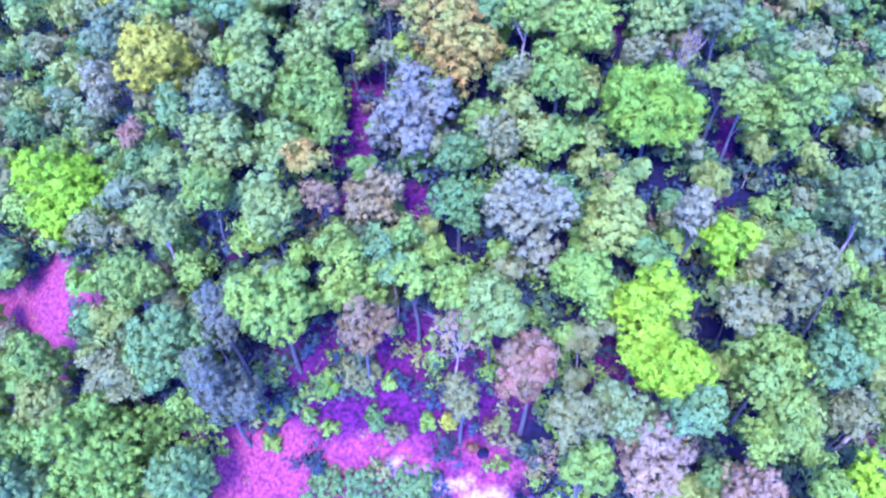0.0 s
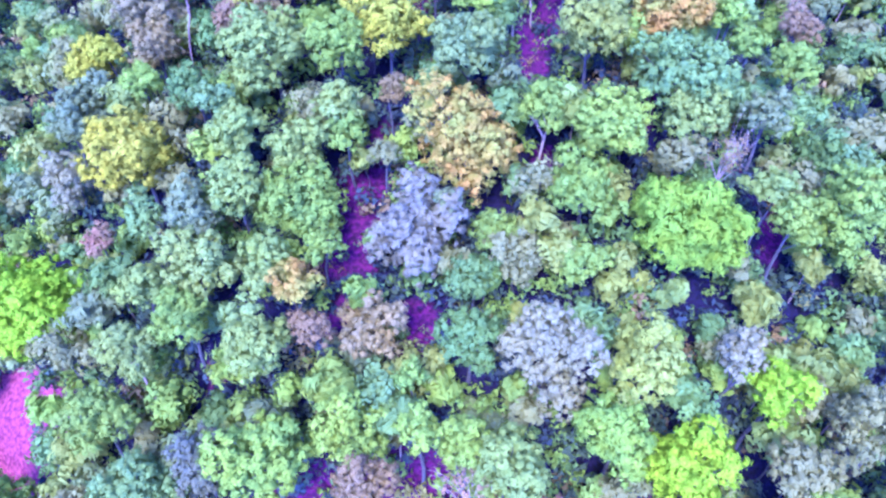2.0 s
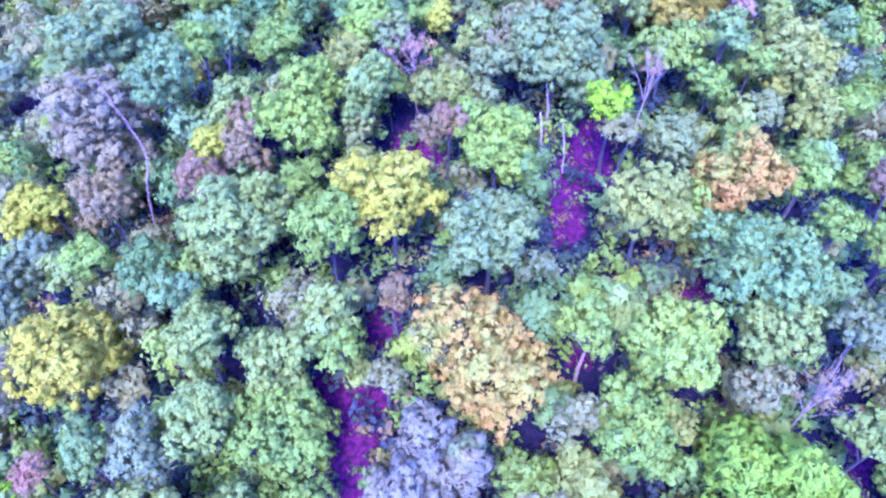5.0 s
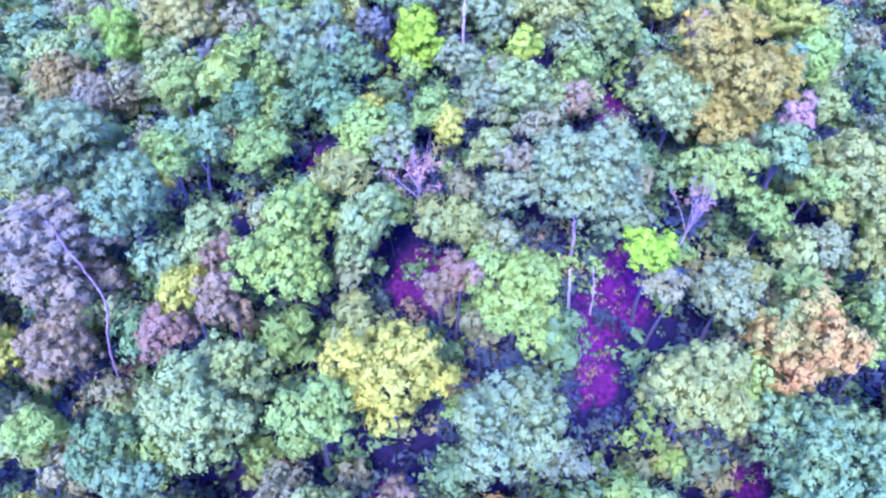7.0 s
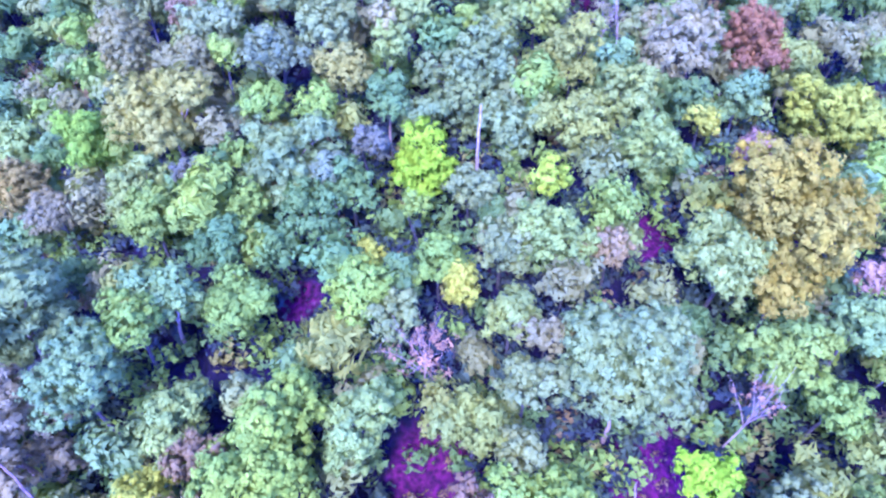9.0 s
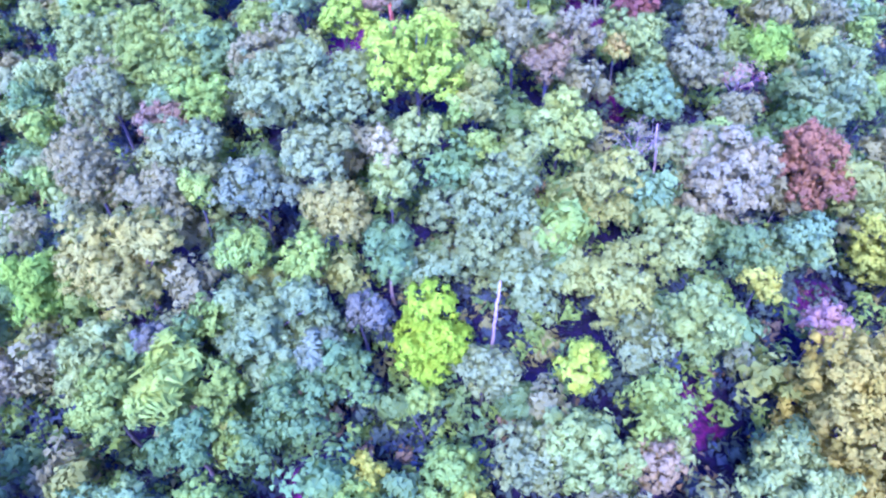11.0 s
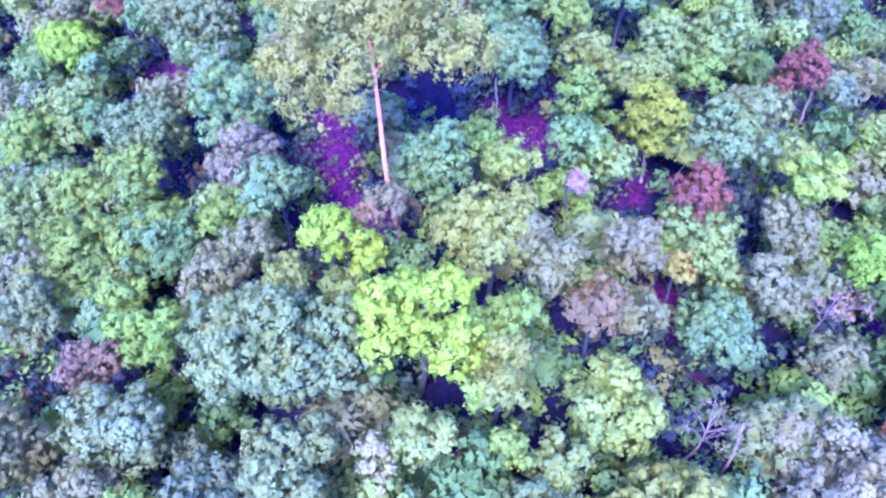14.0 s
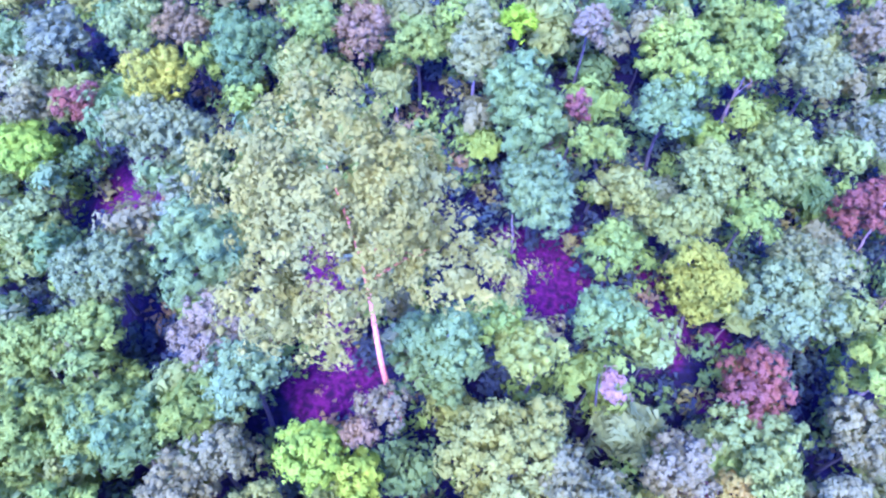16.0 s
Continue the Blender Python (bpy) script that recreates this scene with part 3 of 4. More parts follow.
tree(GRN, "puff", -19.5, 48.8, 15.7, 2.33, 2.73)
tree(DGRN, "puff", 4.1, 50.0, 17.6, 2.28, 2.28)
tree(ORANGE, "puff", -10.8, 50.3, 17.3, 1.97, 2.24)
tree(MINT, "puff", -13.3, 50.4, 17.8, 1.33, 1.33)
tree(GRN, "puff", 12.7, 50.5, 18.0, 2.28, 2.01)
tree(GRN, "puff", 30.2, 51.5, 20.5, 1.90, 2.56)
tree(OLIVE, "fine", 7.8, 51.6, 17.6, 2.49, 2.49)
tree(LIMEG, "droop", 21.9, 52.1, 19.6, 4.90, 4.33)
tree(MINT, "puff", -24.3, 52.9, 15.6, 2.30, 2.02)
tree(MINT, "puff", -18.8, 53.2, 17.1, 3.20, 2.82)
tree(MINT, "puff", -13.0, 53.3, 18.5, 1.79, 1.58)
tree(GRN, "fine", -8.5, 54.0, 18.1, 1.79, 2.42)
tree(GRN, "fine", 6.4, 54.1, 18.6, 2.12, 2.12)
tree(MINT, "puff", 29.3, 54.4, 21.5, 2.13, 1.87)
tree(PURP, "feather", -0.5, 55.2, 18.1, 4.00, 5.40)
tree(BLUEG, "fine", 2.6, 55.6, 21.1, 1.18, 1.59)
tree(LIME, "puff", -36.8, 55.7, 10.1, 5.23, 4.79)
tree(GRN, "puff", 13.6, 56.2, 21.5, 3.30, 2.90)
tree(PINKB, "bare", 25.9, 57.3, 23.1, 1.58, 1.97)
tree(BLUEG, "puff", -19.6, 57.3, 19.8, 2.32, 3.04)
tree(OLIVE, "fine", 21.9, 57.6, 22.8, 1.97, 1.73)
tree(RUSTP, "fine", -28.9, 58.0, 15.9, 1.45, 1.60)
tree(GRN, "puff", -10.2, 58.1, 18.7, 3.75, 3.30)
tree(TEALM, "fine", -24.3, 58.2, 18.4, 1.98, 2.66)
tree(MINT, "puff", -15.8, 59.0, 21.0, 2.73, 3.22)
tree(YGRN, "puff", 16.9, 60.4, 24.0, 3.29, 3.92)
tree(OLIVE, "fine", -2.7, 60.7, 22.3, 1.54, 1.36)
tree(ORANGE, "puff", 4.0, 60.7, 23.1, 4.39, 5.92)
tree(BLUEG, "puff", 30.7, 61.3, 23.8, 2.06, 2.79)
tree(MINT, "fine", 24.4, 61.7, 24.4, 2.74, 2.41)
tree(GRN, "puff", 11.2, 61.9, 25.4, 1.91, 2.52)
tree(MINT, "puff", -10.5, 62.5, 22.1, 2.89, 2.54)
tree(GRN, "puff", -6.0, 62.8, 23.1, 1.87, 1.65)
tree(MINT, "puff", -16.2, 64.4, 22.7, 2.64, 2.32)
tree(BROWN, "fine", -2.0, 65.3, 25.7, 1.25, 1.69)
tree(MINT, "puff", -6.6, 65.3, 24.7, 2.31, 2.31)
tree(GREY, "fine", -33.5, 65.4, 17.4, 2.19, 2.96)
tree(GOLD, "puff", -26.4, 65.7, 19.7, 4.22, 5.69)
tree(TEALM, "fine", 24.5, 66.6, 25.5, 4.60, 4.05)
tree(TEAL, "puff", -18.7, 68.0, 23.7, 1.73, 1.52)
tree(GRN, "puff", 35.9, 68.2, 24.5, 2.13, 1.96)
tree(GRN, "puff", 35.3, 53.4, 18.5, 3.51, 4.90)
tree(TEALG, "puff", 5.1, 69.0, 27.2, 3.90, 4.09)
tree(GRN, "puff", 31.4, 69.0, 26.2, 1.77, 1.77)
tree(GRN, "puff", -6.7, 69.9, 27.3, 2.21, 2.98)
tree(GRNO, "puff", 16.7, 70.5, 27.6, 3.25, 4.39)
tree(DGRN, "puff", -21.0, 70.7, 23.2, 2.49, 2.19)
tree(BLUEG, "puff", -34.3, 70.7, 19.2, 1.93, 2.60)
tree(YEL, "puff", -2.2, 72.1, 28.5, 3.66, 3.66)
tree(YGRN, "droop", -26.1, 72.4, 23.0, 1.53, 2.06)
tree(MINT, "puff", -13.2, 72.9, 26.2, 4.56, 4.38)
tree(YGRN, "puff", 30.6, 73.5, 27.1, 1.51, 1.51)
tree(ORANGE, "puff", 25.2, 73.6, 27.1, 3.39, 2.98)
tree(PINKB, "fine", 38.9, 74.2, 25.1, 1.93, 2.25)
tree(BLUEG, "puff", -32.8, 74.5, 19.8, 3.31, 2.91)
tree(MINT, "puff", 24.3, 75.0, 28.0, 1.63, 1.43)
tree(GRN, "puff", 31.6, 75.2, 26.8, 1.50, 2.00)
tree(GREYG, "puff", 20.6, 77.0, 28.2, 2.53, 2.23)
tree(OLIVE, "puff", 16.4, 77.2, 29.5, 1.46, 1.28)
tree(PINKB, "fine", -17.6, 77.4, 26.5, 2.14, 2.14)
tree(YGRN, "puff", 6.3, 77.5, 29.0, 3.79, 3.34)
tree(BROWN, "fine", 1.0, 77.5, 30.2, 1.34, 1.80)
tree(ORANGEB, "fine", -26.3, 78.1, 23.8, 2.96, 2.96)
tree(GRN, "puff", 27.2, 78.3, 27.1, 1.94, 1.71)
tree(PINKB, "fine", 2.4, 78.6, 30.2, 1.51, 2.04)
tree(ORANGEB, "fine", -13.7, 78.9, 28.1, 1.89, 2.56)
tree(LIME, "puff", 16.1, 79.4, 30.2, 1.71, 2.30)
tree(YEL, "puff", -31.6, 79.5, 22.5, 1.53, 2.06)
tree(YEL, "puff", -34.3, 79.7, 20.9, 2.85, 2.51)
tree(YEL, "puff", -17.1, 80.6, 27.1, 1.96, 1.72)
tree(GREYG, "puff", 5.4, 81.7, 29.8, 1.76, 1.55)
tree(CREAMG, "puff", 34.8, 81.8, 26.6, 2.39, 3.05)
tree(YGRN, "puff", -9.5, 81.9, 28.8, 3.56, 3.35)
tree(GREYG, "puff", 30.3, 82.0, 27.0, 1.95, 1.95)
tree(PINKB, "fine", -14.2, 82.8, 28.4, 1.68, 1.68)
tree(MINT, "fine", -3.8, 83.7, 30.1, 2.48, 3.35)
tree(GRNO, "puff", 3.1, 83.8, 29.6, 2.16, 1.90)
tree(PINKG, "bare", 19.9, 83.9, 31.0, 1.24, 1.68)
tree(GRN, "puff", 25.9, 84.1, 28.8, 1.90, 1.69)
tree(YGRN, "puff", -7.6, 85.5, 29.5, 1.88, 1.65)
tree(GREYG, "puff", 6.4, 85.5, 30.8, 1.90, 1.67)
tree(MINT, "puff", -15.7, 85.8, 27.7, 2.47, 2.17)
tree(PURPP, "feather", -28.7, 86.1, 25.6, 4.82, 5.34)
tree(GREYT, "fine", 12.2, 86.3, 30.9, 4.51, 4.33)
tree(GRN, "puff", 30.4, 86.4, 29.1, 1.69, 2.04)
tree(GREYG, "puff", -11.5, 86.8, 28.4, 1.67, 1.47)
tree(GRN, "puff", 22.4, 86.8, 30.4, 2.79, 2.46)
tree(CREAMG, "puff", 34.4, 87.5, 28.2, 3.95, 3.48)
tree(TEAL, "fine", -22.3, 87.9, 28.9, 3.18, 4.01)
tree(PINKG, "bare", 0.3, 88.1, 30.6, 2.18, 2.94)
tree(GREYP, "fine", 7.9, 88.7, 30.7, 1.48, 1.30)
tree(TEALM, "puff", 28.0, 88.7, 30.6, 2.02, 2.18)
tree(GOLDO, "puff", 23.1, 90.3, 32.3, 1.59, 1.40)
tree(GREYG, "puff", -1.6, 90.8, 31.0, 1.52, 1.52)
tree(MINT, "puff", 6.0, 90.9, 30.3, 2.01, 1.77)
tree(GRN, "puff", -19.3, 91.3, 30.3, 2.26, 1.99)
tree(PINKH, "fine", 30.5, 91.9, 31.5, 1.27, 1.72)
tree(LIMEY, "puff", 2.6, 92.9, 31.2, 1.34, 1.81)
tree(MINT, "puff", 20.3, 93.0, 32.8, 2.95, 2.77)
tree(YGRN, "puff", -3.8, 93.2, 30.8, 2.31, 2.03)
tree(GRN, "puff", -12.6, 93.9, 28.6, 2.75, 2.75)
tree(TEALG, "feather", -29.2, 94.0, 28.8, 5.02, 4.69)
tree(TEALM, "puff", -18.0, 94.1, 29.3, 2.40, 2.11)
tree(PEACH, "fine", 13.2, 95.4, 31.2, 2.01, 1.77)
tree(YEL, "puff", -3.2, 95.6, 31.2, 1.06, 0.97)
tree(GRN, "puff", 1.3, 95.6, 30.4, 2.03, 1.79)
tree(GREYG, "puff", 5.9, 96.3, 31.0, 2.15, 1.94)
tree(MINT, "puff", 9.3, 96.5, 31.2, 2.66, 3.05)
tree(GOLDO, "puff", 26.7, 97.7, 30.6, 6.44, 5.67)
tree(DGRN, "feather", -14.7, 98.6, 29.7, 2.14, 1.88)
tree(YGRN, "fine", -0.3, 99.7, 31.5, 1.01, 1.36)
tree(DGRN, "puff", -7.7, 100.5, 31.1, 2.36, 2.08)
tree(GRN, "puff", -20.4, 101.3, 29.9, 2.80, 2.46)
tree(LIMEP, "puff", 10.1, 101.4, 32.6, 1.56, 2.10)
tree(GRN, "fine", -13.1, 101.8, 30.3, 1.86, 1.64)
tree(GREYG, "puff", 3.9, 102.1, 31.1, 2.01, 1.77)
tree(DGRN, "puff", -5.1, 102.3, 31.7, 2.18, 1.92)
tree(BLUEG, "feather", -6.7, 103.2, 32.0, 1.36, 1.83)
tree(MINT, "puff", 17.9, 104.2, 32.7, 2.14, 2.89)
tree(LIME, "puff", 0.7, 104.7, 30.8, 3.11, 2.74)
tree(GREYP, "fine", -30.2, 105.0, 27.2, 2.14, 1.88)
tree(MINT, "feather", -22.7, 105.0, 28.9, 2.55, 3.44)
tree(TEALG, "feather", -10.4, 105.6, 31.2, 4.20, 4.20)
tree(PINKH, "fine", 26.2, 104.0, 32.3, 1.42, 1.25)
tree(BLUE, "fine", -18.3, 105.6, 30.4, 1.62, 1.62)
tree(DGRN, "fine", -16.3, 105.6, 30.8, 1.52, 1.34)
tree(BLUE, "fine", -3.9, 106.0, 32.4, 1.58, 2.13)
tree(LIMEY, "puff", 23.2, 107.1, 32.4, 1.00, 1.35)
tree(CREAMG, "puff", 13.3, 107.5, 32.4, 2.75, 2.42)
tree(TEALG, "puff", 7.5, 108.6, 32.0, 2.54, 2.24)
tree(GOLDB, "fine", -34.5, 108.8, 26.5, 2.75, 2.75)
tree(TEALG, "puff", 0.6, 109.3, 32.4, 2.27, 2.00)
tree(DGRN, "puff", 22.7, 110.0, 32.3, 1.61, 1.81)
tree(YGRN, "puff", -8.0, 110.1, 33.2, 1.83, 1.83)
tree(DGRN, "feather", -2.1, 110.2, 33.7, 1.83, 2.47)
tree(MINT, "puff", 18.1, 111.1, 32.2, 2.64, 2.32)
tree(YGRN, "droop", -12.4, 111.3, 33.0, 1.59, 1.82)
tree(LIMEY, "puff", 36.9, 111.4, 29.4, 4.12, 3.63)
tree(TEAL, "puff", 27.7, 111.4, 31.6, 2.24, 2.04)
tree(LIMEG, "droop", -28.8, 111.5, 28.7, 2.30, 3.11)
tree(CREAMB, "feather", -21.2, 111.9, 30.7, 4.13, 4.13)
tree(TEALG, "fine", 5.2, 113.4, 32.4, 4.60, 5.00)
tree(GREYO, "puff", -5.9, 113.8, 34.1, 2.62, 2.31)
tree(MINT, "puff", -2.0, 115.0, 35.4, 1.80, 1.80)
tree(CREAMG, "puff", 13.7, 115.4, 33.5, 3.14, 3.35)
tree(YGRN, "droop", -16.1, 115.7, 34.4, 1.17, 1.54)
tree(BLUEG, "puff", -11.8, 116.2, 34.2, 2.79, 2.46)
tree(WHITEP, "puff", 23.5, 116.6, 33.1, 3.91, 3.44)
tree(OLIVE, "puff", -19.6, 117.1, 33.0, 2.20, 1.94)
tree(CREAM, "fine", -2.6, 117.5, 36.6, 1.26, 1.70)
tree(GRNO, "puff", 7.6, 117.7, 35.1, 1.89, 2.09)
tree(GREYB, "puff", -7.2, 117.9, 35.7, 2.70, 2.38)
tree(YGRN, "puff", 4.8, 118.3, 35.9, 1.19, 0.74)
tree(RUST, "fine", 31.6, 118.9, 31.8, 4.02, 3.54)
tree(MINT, "puff", -0.3, 118.9, 36.5, 1.84, 2.48)
tree(GREYG, "feather", 21.7, 119.6, 33.3, 2.63, 2.31)
tree(GREYP, "bare", 17.1, 120.2, 34.6, 1.81, 1.09)
tree(PALEB, "puff", -18.4, 120.6, 33.4, 3.24, 2.85)
tree(BROWNO, "fine", -26.6, 120.8, 32.0, 3.30, 4.46)
tree(YGRN, "puff", 3.2, 120.9, 37.1, 0.95, 0.95)
tree(YGRNP, "puff", 11.3, 121.1, 35.1, 2.98, 2.62)
tree(GRNO, "puff", 4.6, 122.6, 36.8, 2.35, 2.07)
tree(OLIVE, "fine", 26.9, 124.9, 32.9, 2.09, 1.84)
tree(LIMEP, "puff", -0.3, 125.2, 38.3, 3.30, 4.70)
tree(GREYB, "puff", -9.1, 125.0, 36.4, 5.33, 4.69)
tree(GRN, "puff", 4.8, 125.4, 37.5, 2.31, 2.03)
tree(PINKB, "fine", -21.9, 125.5, 32.9, 2.32, 2.04)
tree(BROWN, "puff", 10.6, 126.3, 37.1, 2.09, 1.98)
tree(YGRN, "feather", -18.1, 127.1, 33.8, 2.01, 2.01)
tree(TEAL, "puff", 20.1, 127.3, 33.1, 2.95, 2.60)
tree(TEALG, "feather", 36.7, 128.1, 32.2, 3.32, 3.99)
tree(PINKG, "bare", 28.4, 128.4, 34.2, 1.48, 2.00)
tree(OLIVE, "puff", 24.1, 129.5, 34.2, 2.47, 2.87)
tree(OLIVE, "puff", 8.2, 129.6, 38.2, 2.40, 2.84)
tree(GREYG, "fine", -27.6, 130.2, 31.7, 2.36, 2.76)
tree(ORANGE, "fine", 17.3, 130.8, 35.6, 1.14, 1.14)
tree(GREYP, "fine", 14.3, 131.6, 36.9, 2.04, 2.76)
tree(CREAMG, "puff", 4.6, 131.6, 38.6, 3.10, 3.20)
tree(LIMEG, "droop", 31.4, 131.8, 34.6, 1.77, 2.38)
tree(LIMEP, "puff", -6.0, 132.2, 38.4, 2.05, 2.40)
tree(OLIVE, "fine", -13.9, 130.7, 35.3, 2.38, 2.65)
tree(GRNO, "fine", -8.9, 129.3, 36.3, 1.97, 2.23)
tree(YGRN, "feather", -20.7, 130.5, 33.2, 1.89, 2.06)
tree(LIMEP, "puff", -3.5, 130.9, 37.3, 1.35, 1.44)
tree(OLIVE, "fine", -11.9, 132.9, 35.8, 1.87, 2.04)
tree(PINKB, "fine", -3.5, 133.0, 38.9, 0.92, 0.92)
tree(MINT, "puff", 20.0, 133.2, 34.5, 3.20, 2.82)
tree(OLIVE, "fine", -30.0, 133.4, 30.1, 4.12, 3.63)
tree(OLIVE, "fine", 26.0, 133.6, 35.6, 2.16, 1.90)
tree(GREYP, "fine", -2.1, 134.7, 38.6, 1.41, 1.24)
tree(TEALM, "feather", -18.7, 135.0, 33.0, 3.06, 2.69)
tree(GRN, "feather", -25.7, 135.2, 31.3, 3.76, 3.33)
tree(PINKH, "fine", 10.6, 135.6, 38.8, 0.80, 0.92)
tree(GRN, "feather", -14.1, 135.8, 35.6, 2.38, 2.38)
tree(RED, "fine", 20.1, 136.6, 36.0, 2.10, 1.85)
tree(TEAL, "puff", -10.6, 137.0, 37.4, 2.35, 2.35)
tree(GRN, "feather", -21.4, 137.2, 31.9, 4.33, 3.81)
tree(YGRN, "feather", 28.7, 137.9, 36.2, 2.37, 2.19)
tree(YGRNP, "puff", 6.5, 138.0, 38.5, 2.16, 1.90)
tree(TEALM, "puff", 1.0, 138.1, 38.1, 2.80, 3.20)
tree(GREYO, "emergent", -3.3, 138.2, 49.6, 6.30, 6.30, foot=(1.6, -1.0))
tree(GRN, "puff", 4.3, 140.5, 38.6, 1.63, 1.63)
tree(PURPP, "fine", -12.7, 140.5, 36.7, 2.68, 2.36)
tree(TEALM, "puff", 11.5, 140.6, 38.1, 2.05, 2.05)
tree(MINT, "puff", -32.7, 142.0, 29.7, 4.10, 3.61)
tree(GRN, "puff", -27.7, 142.0, 31.4, 3.15, 2.77)
tree(GRN, "puff", -22.4, 142.4, 33.9, 2.11, 2.30)
tree(TEALG, "puff", 23.8, 142.5, 36.6, 3.20, 2.82)
tree(GOLDL, "puff", 17.9, 143.5, 37.5, 2.68, 3.62)
tree(GREYG, "fine", 26.1, 145.0, 36.6, 2.83, 2.83)
tree(GRN, "puff", 12.5, 145.6, 38.1, 2.12, 1.88)
tree(TEALM, "feather", -14.8, 147.0, 36.8, 3.66, 4.18)
tree(TEALG, "fine", -22.9, 147.0, 34.2, 3.69, 3.25)
tree(MINT, "puff", 18.1, 148.6, 38.0, 2.40, 2.11)
tree(GRN, "puff", 23.1, 149.3, 37.2, 2.06, 1.81)
tree(GRN, "puff", -35.4, 150.1, 30.7, 2.64, 2.83)
tree(GRNO, "puff", 13.8, 150.5, 38.5, 2.23, 1.96)
tree(TEAL, "fine", 8.0, 150.8, 38.3, 3.45, 3.04)
tree(RED, "fine", 32.6, 150.9, 35.7, 1.98, 2.67)
tree(MINT, "puff", 20.2, 152.4, 38.6, 2.58, 2.27)
tree(MINT, "puff", -31.9, 152.6, 31.7, 3.27, 2.88)
tree(GRN, "puff", 12.9, 153.6, 39.8, 1.79, 1.79)
tree(MINT, "puff", 27.2, 155.7, 37.2, 3.48, 3.06)
tree(RED, "fine", 11.1, 156.6, 40.9, 0.98, 1.33)
tree(TEAL, "puff", 18.3, 157.2, 40.2, 2.36, 2.08)
tree(GREYG, "fine", -20.3, 157.4, 37.3, 3.73, 3.54)
tree(TEALM, "feather", 7.2, 157.5, 40.4, 3.38, 3.55)
tree(BLUEG, "fine", 36.4, 159.3, 36.1, 2.51, 3.16)
tree(LIMEP, "droop", -33.6, 160.1, 33.3, 3.04, 2.68)
tree(RED, "fine", -28.5, 162.1, 36.3, 1.85, 2.19)
tree(GRNO, "puff", -9.4, 162.2, 39.9, 2.91, 2.56)
tree(GREYG, "feather", 4.0, 162.9, 41.6, 2.69, 2.85)
tree(YGRN, "puff", 19.6, 162.0, 40.6, 3.40, 3.60)
tree(GRN, "puff", 26.2, 163.0, 39.7, 2.24, 1.97)
tree(YEL, "fine", -21.7, 163.4, 38.2, 2.93, 2.58)
tree(GRN, "puff", -0.6, 163.7, 41.6, 2.28, 2.01)
tree(GREYG, "fine", 32.3, 163.8, 38.2, 2.66, 2.83)
tree(OLIVE, "puff", -34.9, 163.9, 34.4, 2.05, 1.87)
tree(PURPP, "fine", 12.8, 164.5, 42.1, 1.65, 1.96)
tree(DGRN, "feather", -14.3, 164.9, 39.9, 3.23, 2.84)
tree(LIME, "puff", 7.2, 165.2, 42.4, 1.54, 1.38)
tree(PINKB, "fine", -4.6, 165.3, 41.3, 2.42, 2.13)
tree(GRN, "puff", -8.7, 166.3, 41.2, 2.45, 2.16)
tree(BROWN, "fine", -19.9, 167.5, 40.1, 2.31, 2.03)
tree(GRN, "puff", 26.5, 168.0, 39.8, 2.80, 2.46)
tree(MINT, "fine", -24.6, 168.6, 39.4, 2.36, 2.08)
tree(BLUEG, "fine", 32.7, 169.3, 38.6, 2.66, 2.34)
tree(BLUEG, "feather", -32.8, 170.0, 36.6, 3.20, 2.82)
tree(GREYP, "fine", 40.5, 170.3, 37.1, 2.15, 2.32)

# ---- smaller trees between them ----
def open_sight(x, y, z, r):
    """True where a crown would not close an opening, seen slantwise from the south and above."""
    for gx, gy, gz, gr in GLADES:
        if abs(x - gx) < r + gr * 0.6:
            for rise in (0.9, 1.4, 2.2):
                t = np.clip(((gy - y) + (z - gz) * rise) / (1 + rise * rise), 0, 12)
                if math.hypot(math.hypot(gy - t - y, gz + t * rise - z), x - gx) < r * 0.85 + gr * 0.35:
                    return False
    return True


FILL = [GRN, MINT, GREYG, DGRN, OLIVE, TEALM, GRNO, YGRN, TEAL, BLUEG, DGRN, OLIVE, GRN, MINT, GRNO, OLIVE]


def fill_trees(limit, widths, drop, spacing, tries, reach=(16, 192)):
    """Young trees in what room is left between the others."""
    made = 0
    spots = np.array([(a, b, c) for a, b, _, c in STANDING])
    for _ in range(tries):
        y = rng.uniform(*reach)
        x = rng.uniform(-1, 1) * min(36 + 0.6 * (y - 16), 66)
        r = rng.uniform(*widths)
        if y < 38.5 and -21 < x < 11:
            continue
        z = float(canopy(x, y)) - rng.uniform(*drop) - (2.0 if y < 50 else 0.0)
        if np.any(np.hypot(spots[:, 0] - x, spots[:, 1] - y) < spacing * (r + spots[:, 2])) or not open_sight(x, y, z, r):
            continue
        style = ("puff", "puff", "fine", "fine", "feather")[int(rng.integers(5))]
        tree(FILL[int(rng.integers(len(FILL)))], style, x, y, z, r, r * rng.uniform(0.8, 1.2), young=True)
        spots = np.vstack([spots, (x, y, r)])
        made += 1
        if made >= limit:
            break


fill_trees(540, (1.3, 2.5), (1.6, 4.2), 0.60, 20000)
fill_trees(520, (1.0, 1.7), (2.6, 5.4), 0.42, 30000)
fill_trees(160, (0.9, 1.6), (3.6, 7.5), 0.36, 20000, (41, 80))


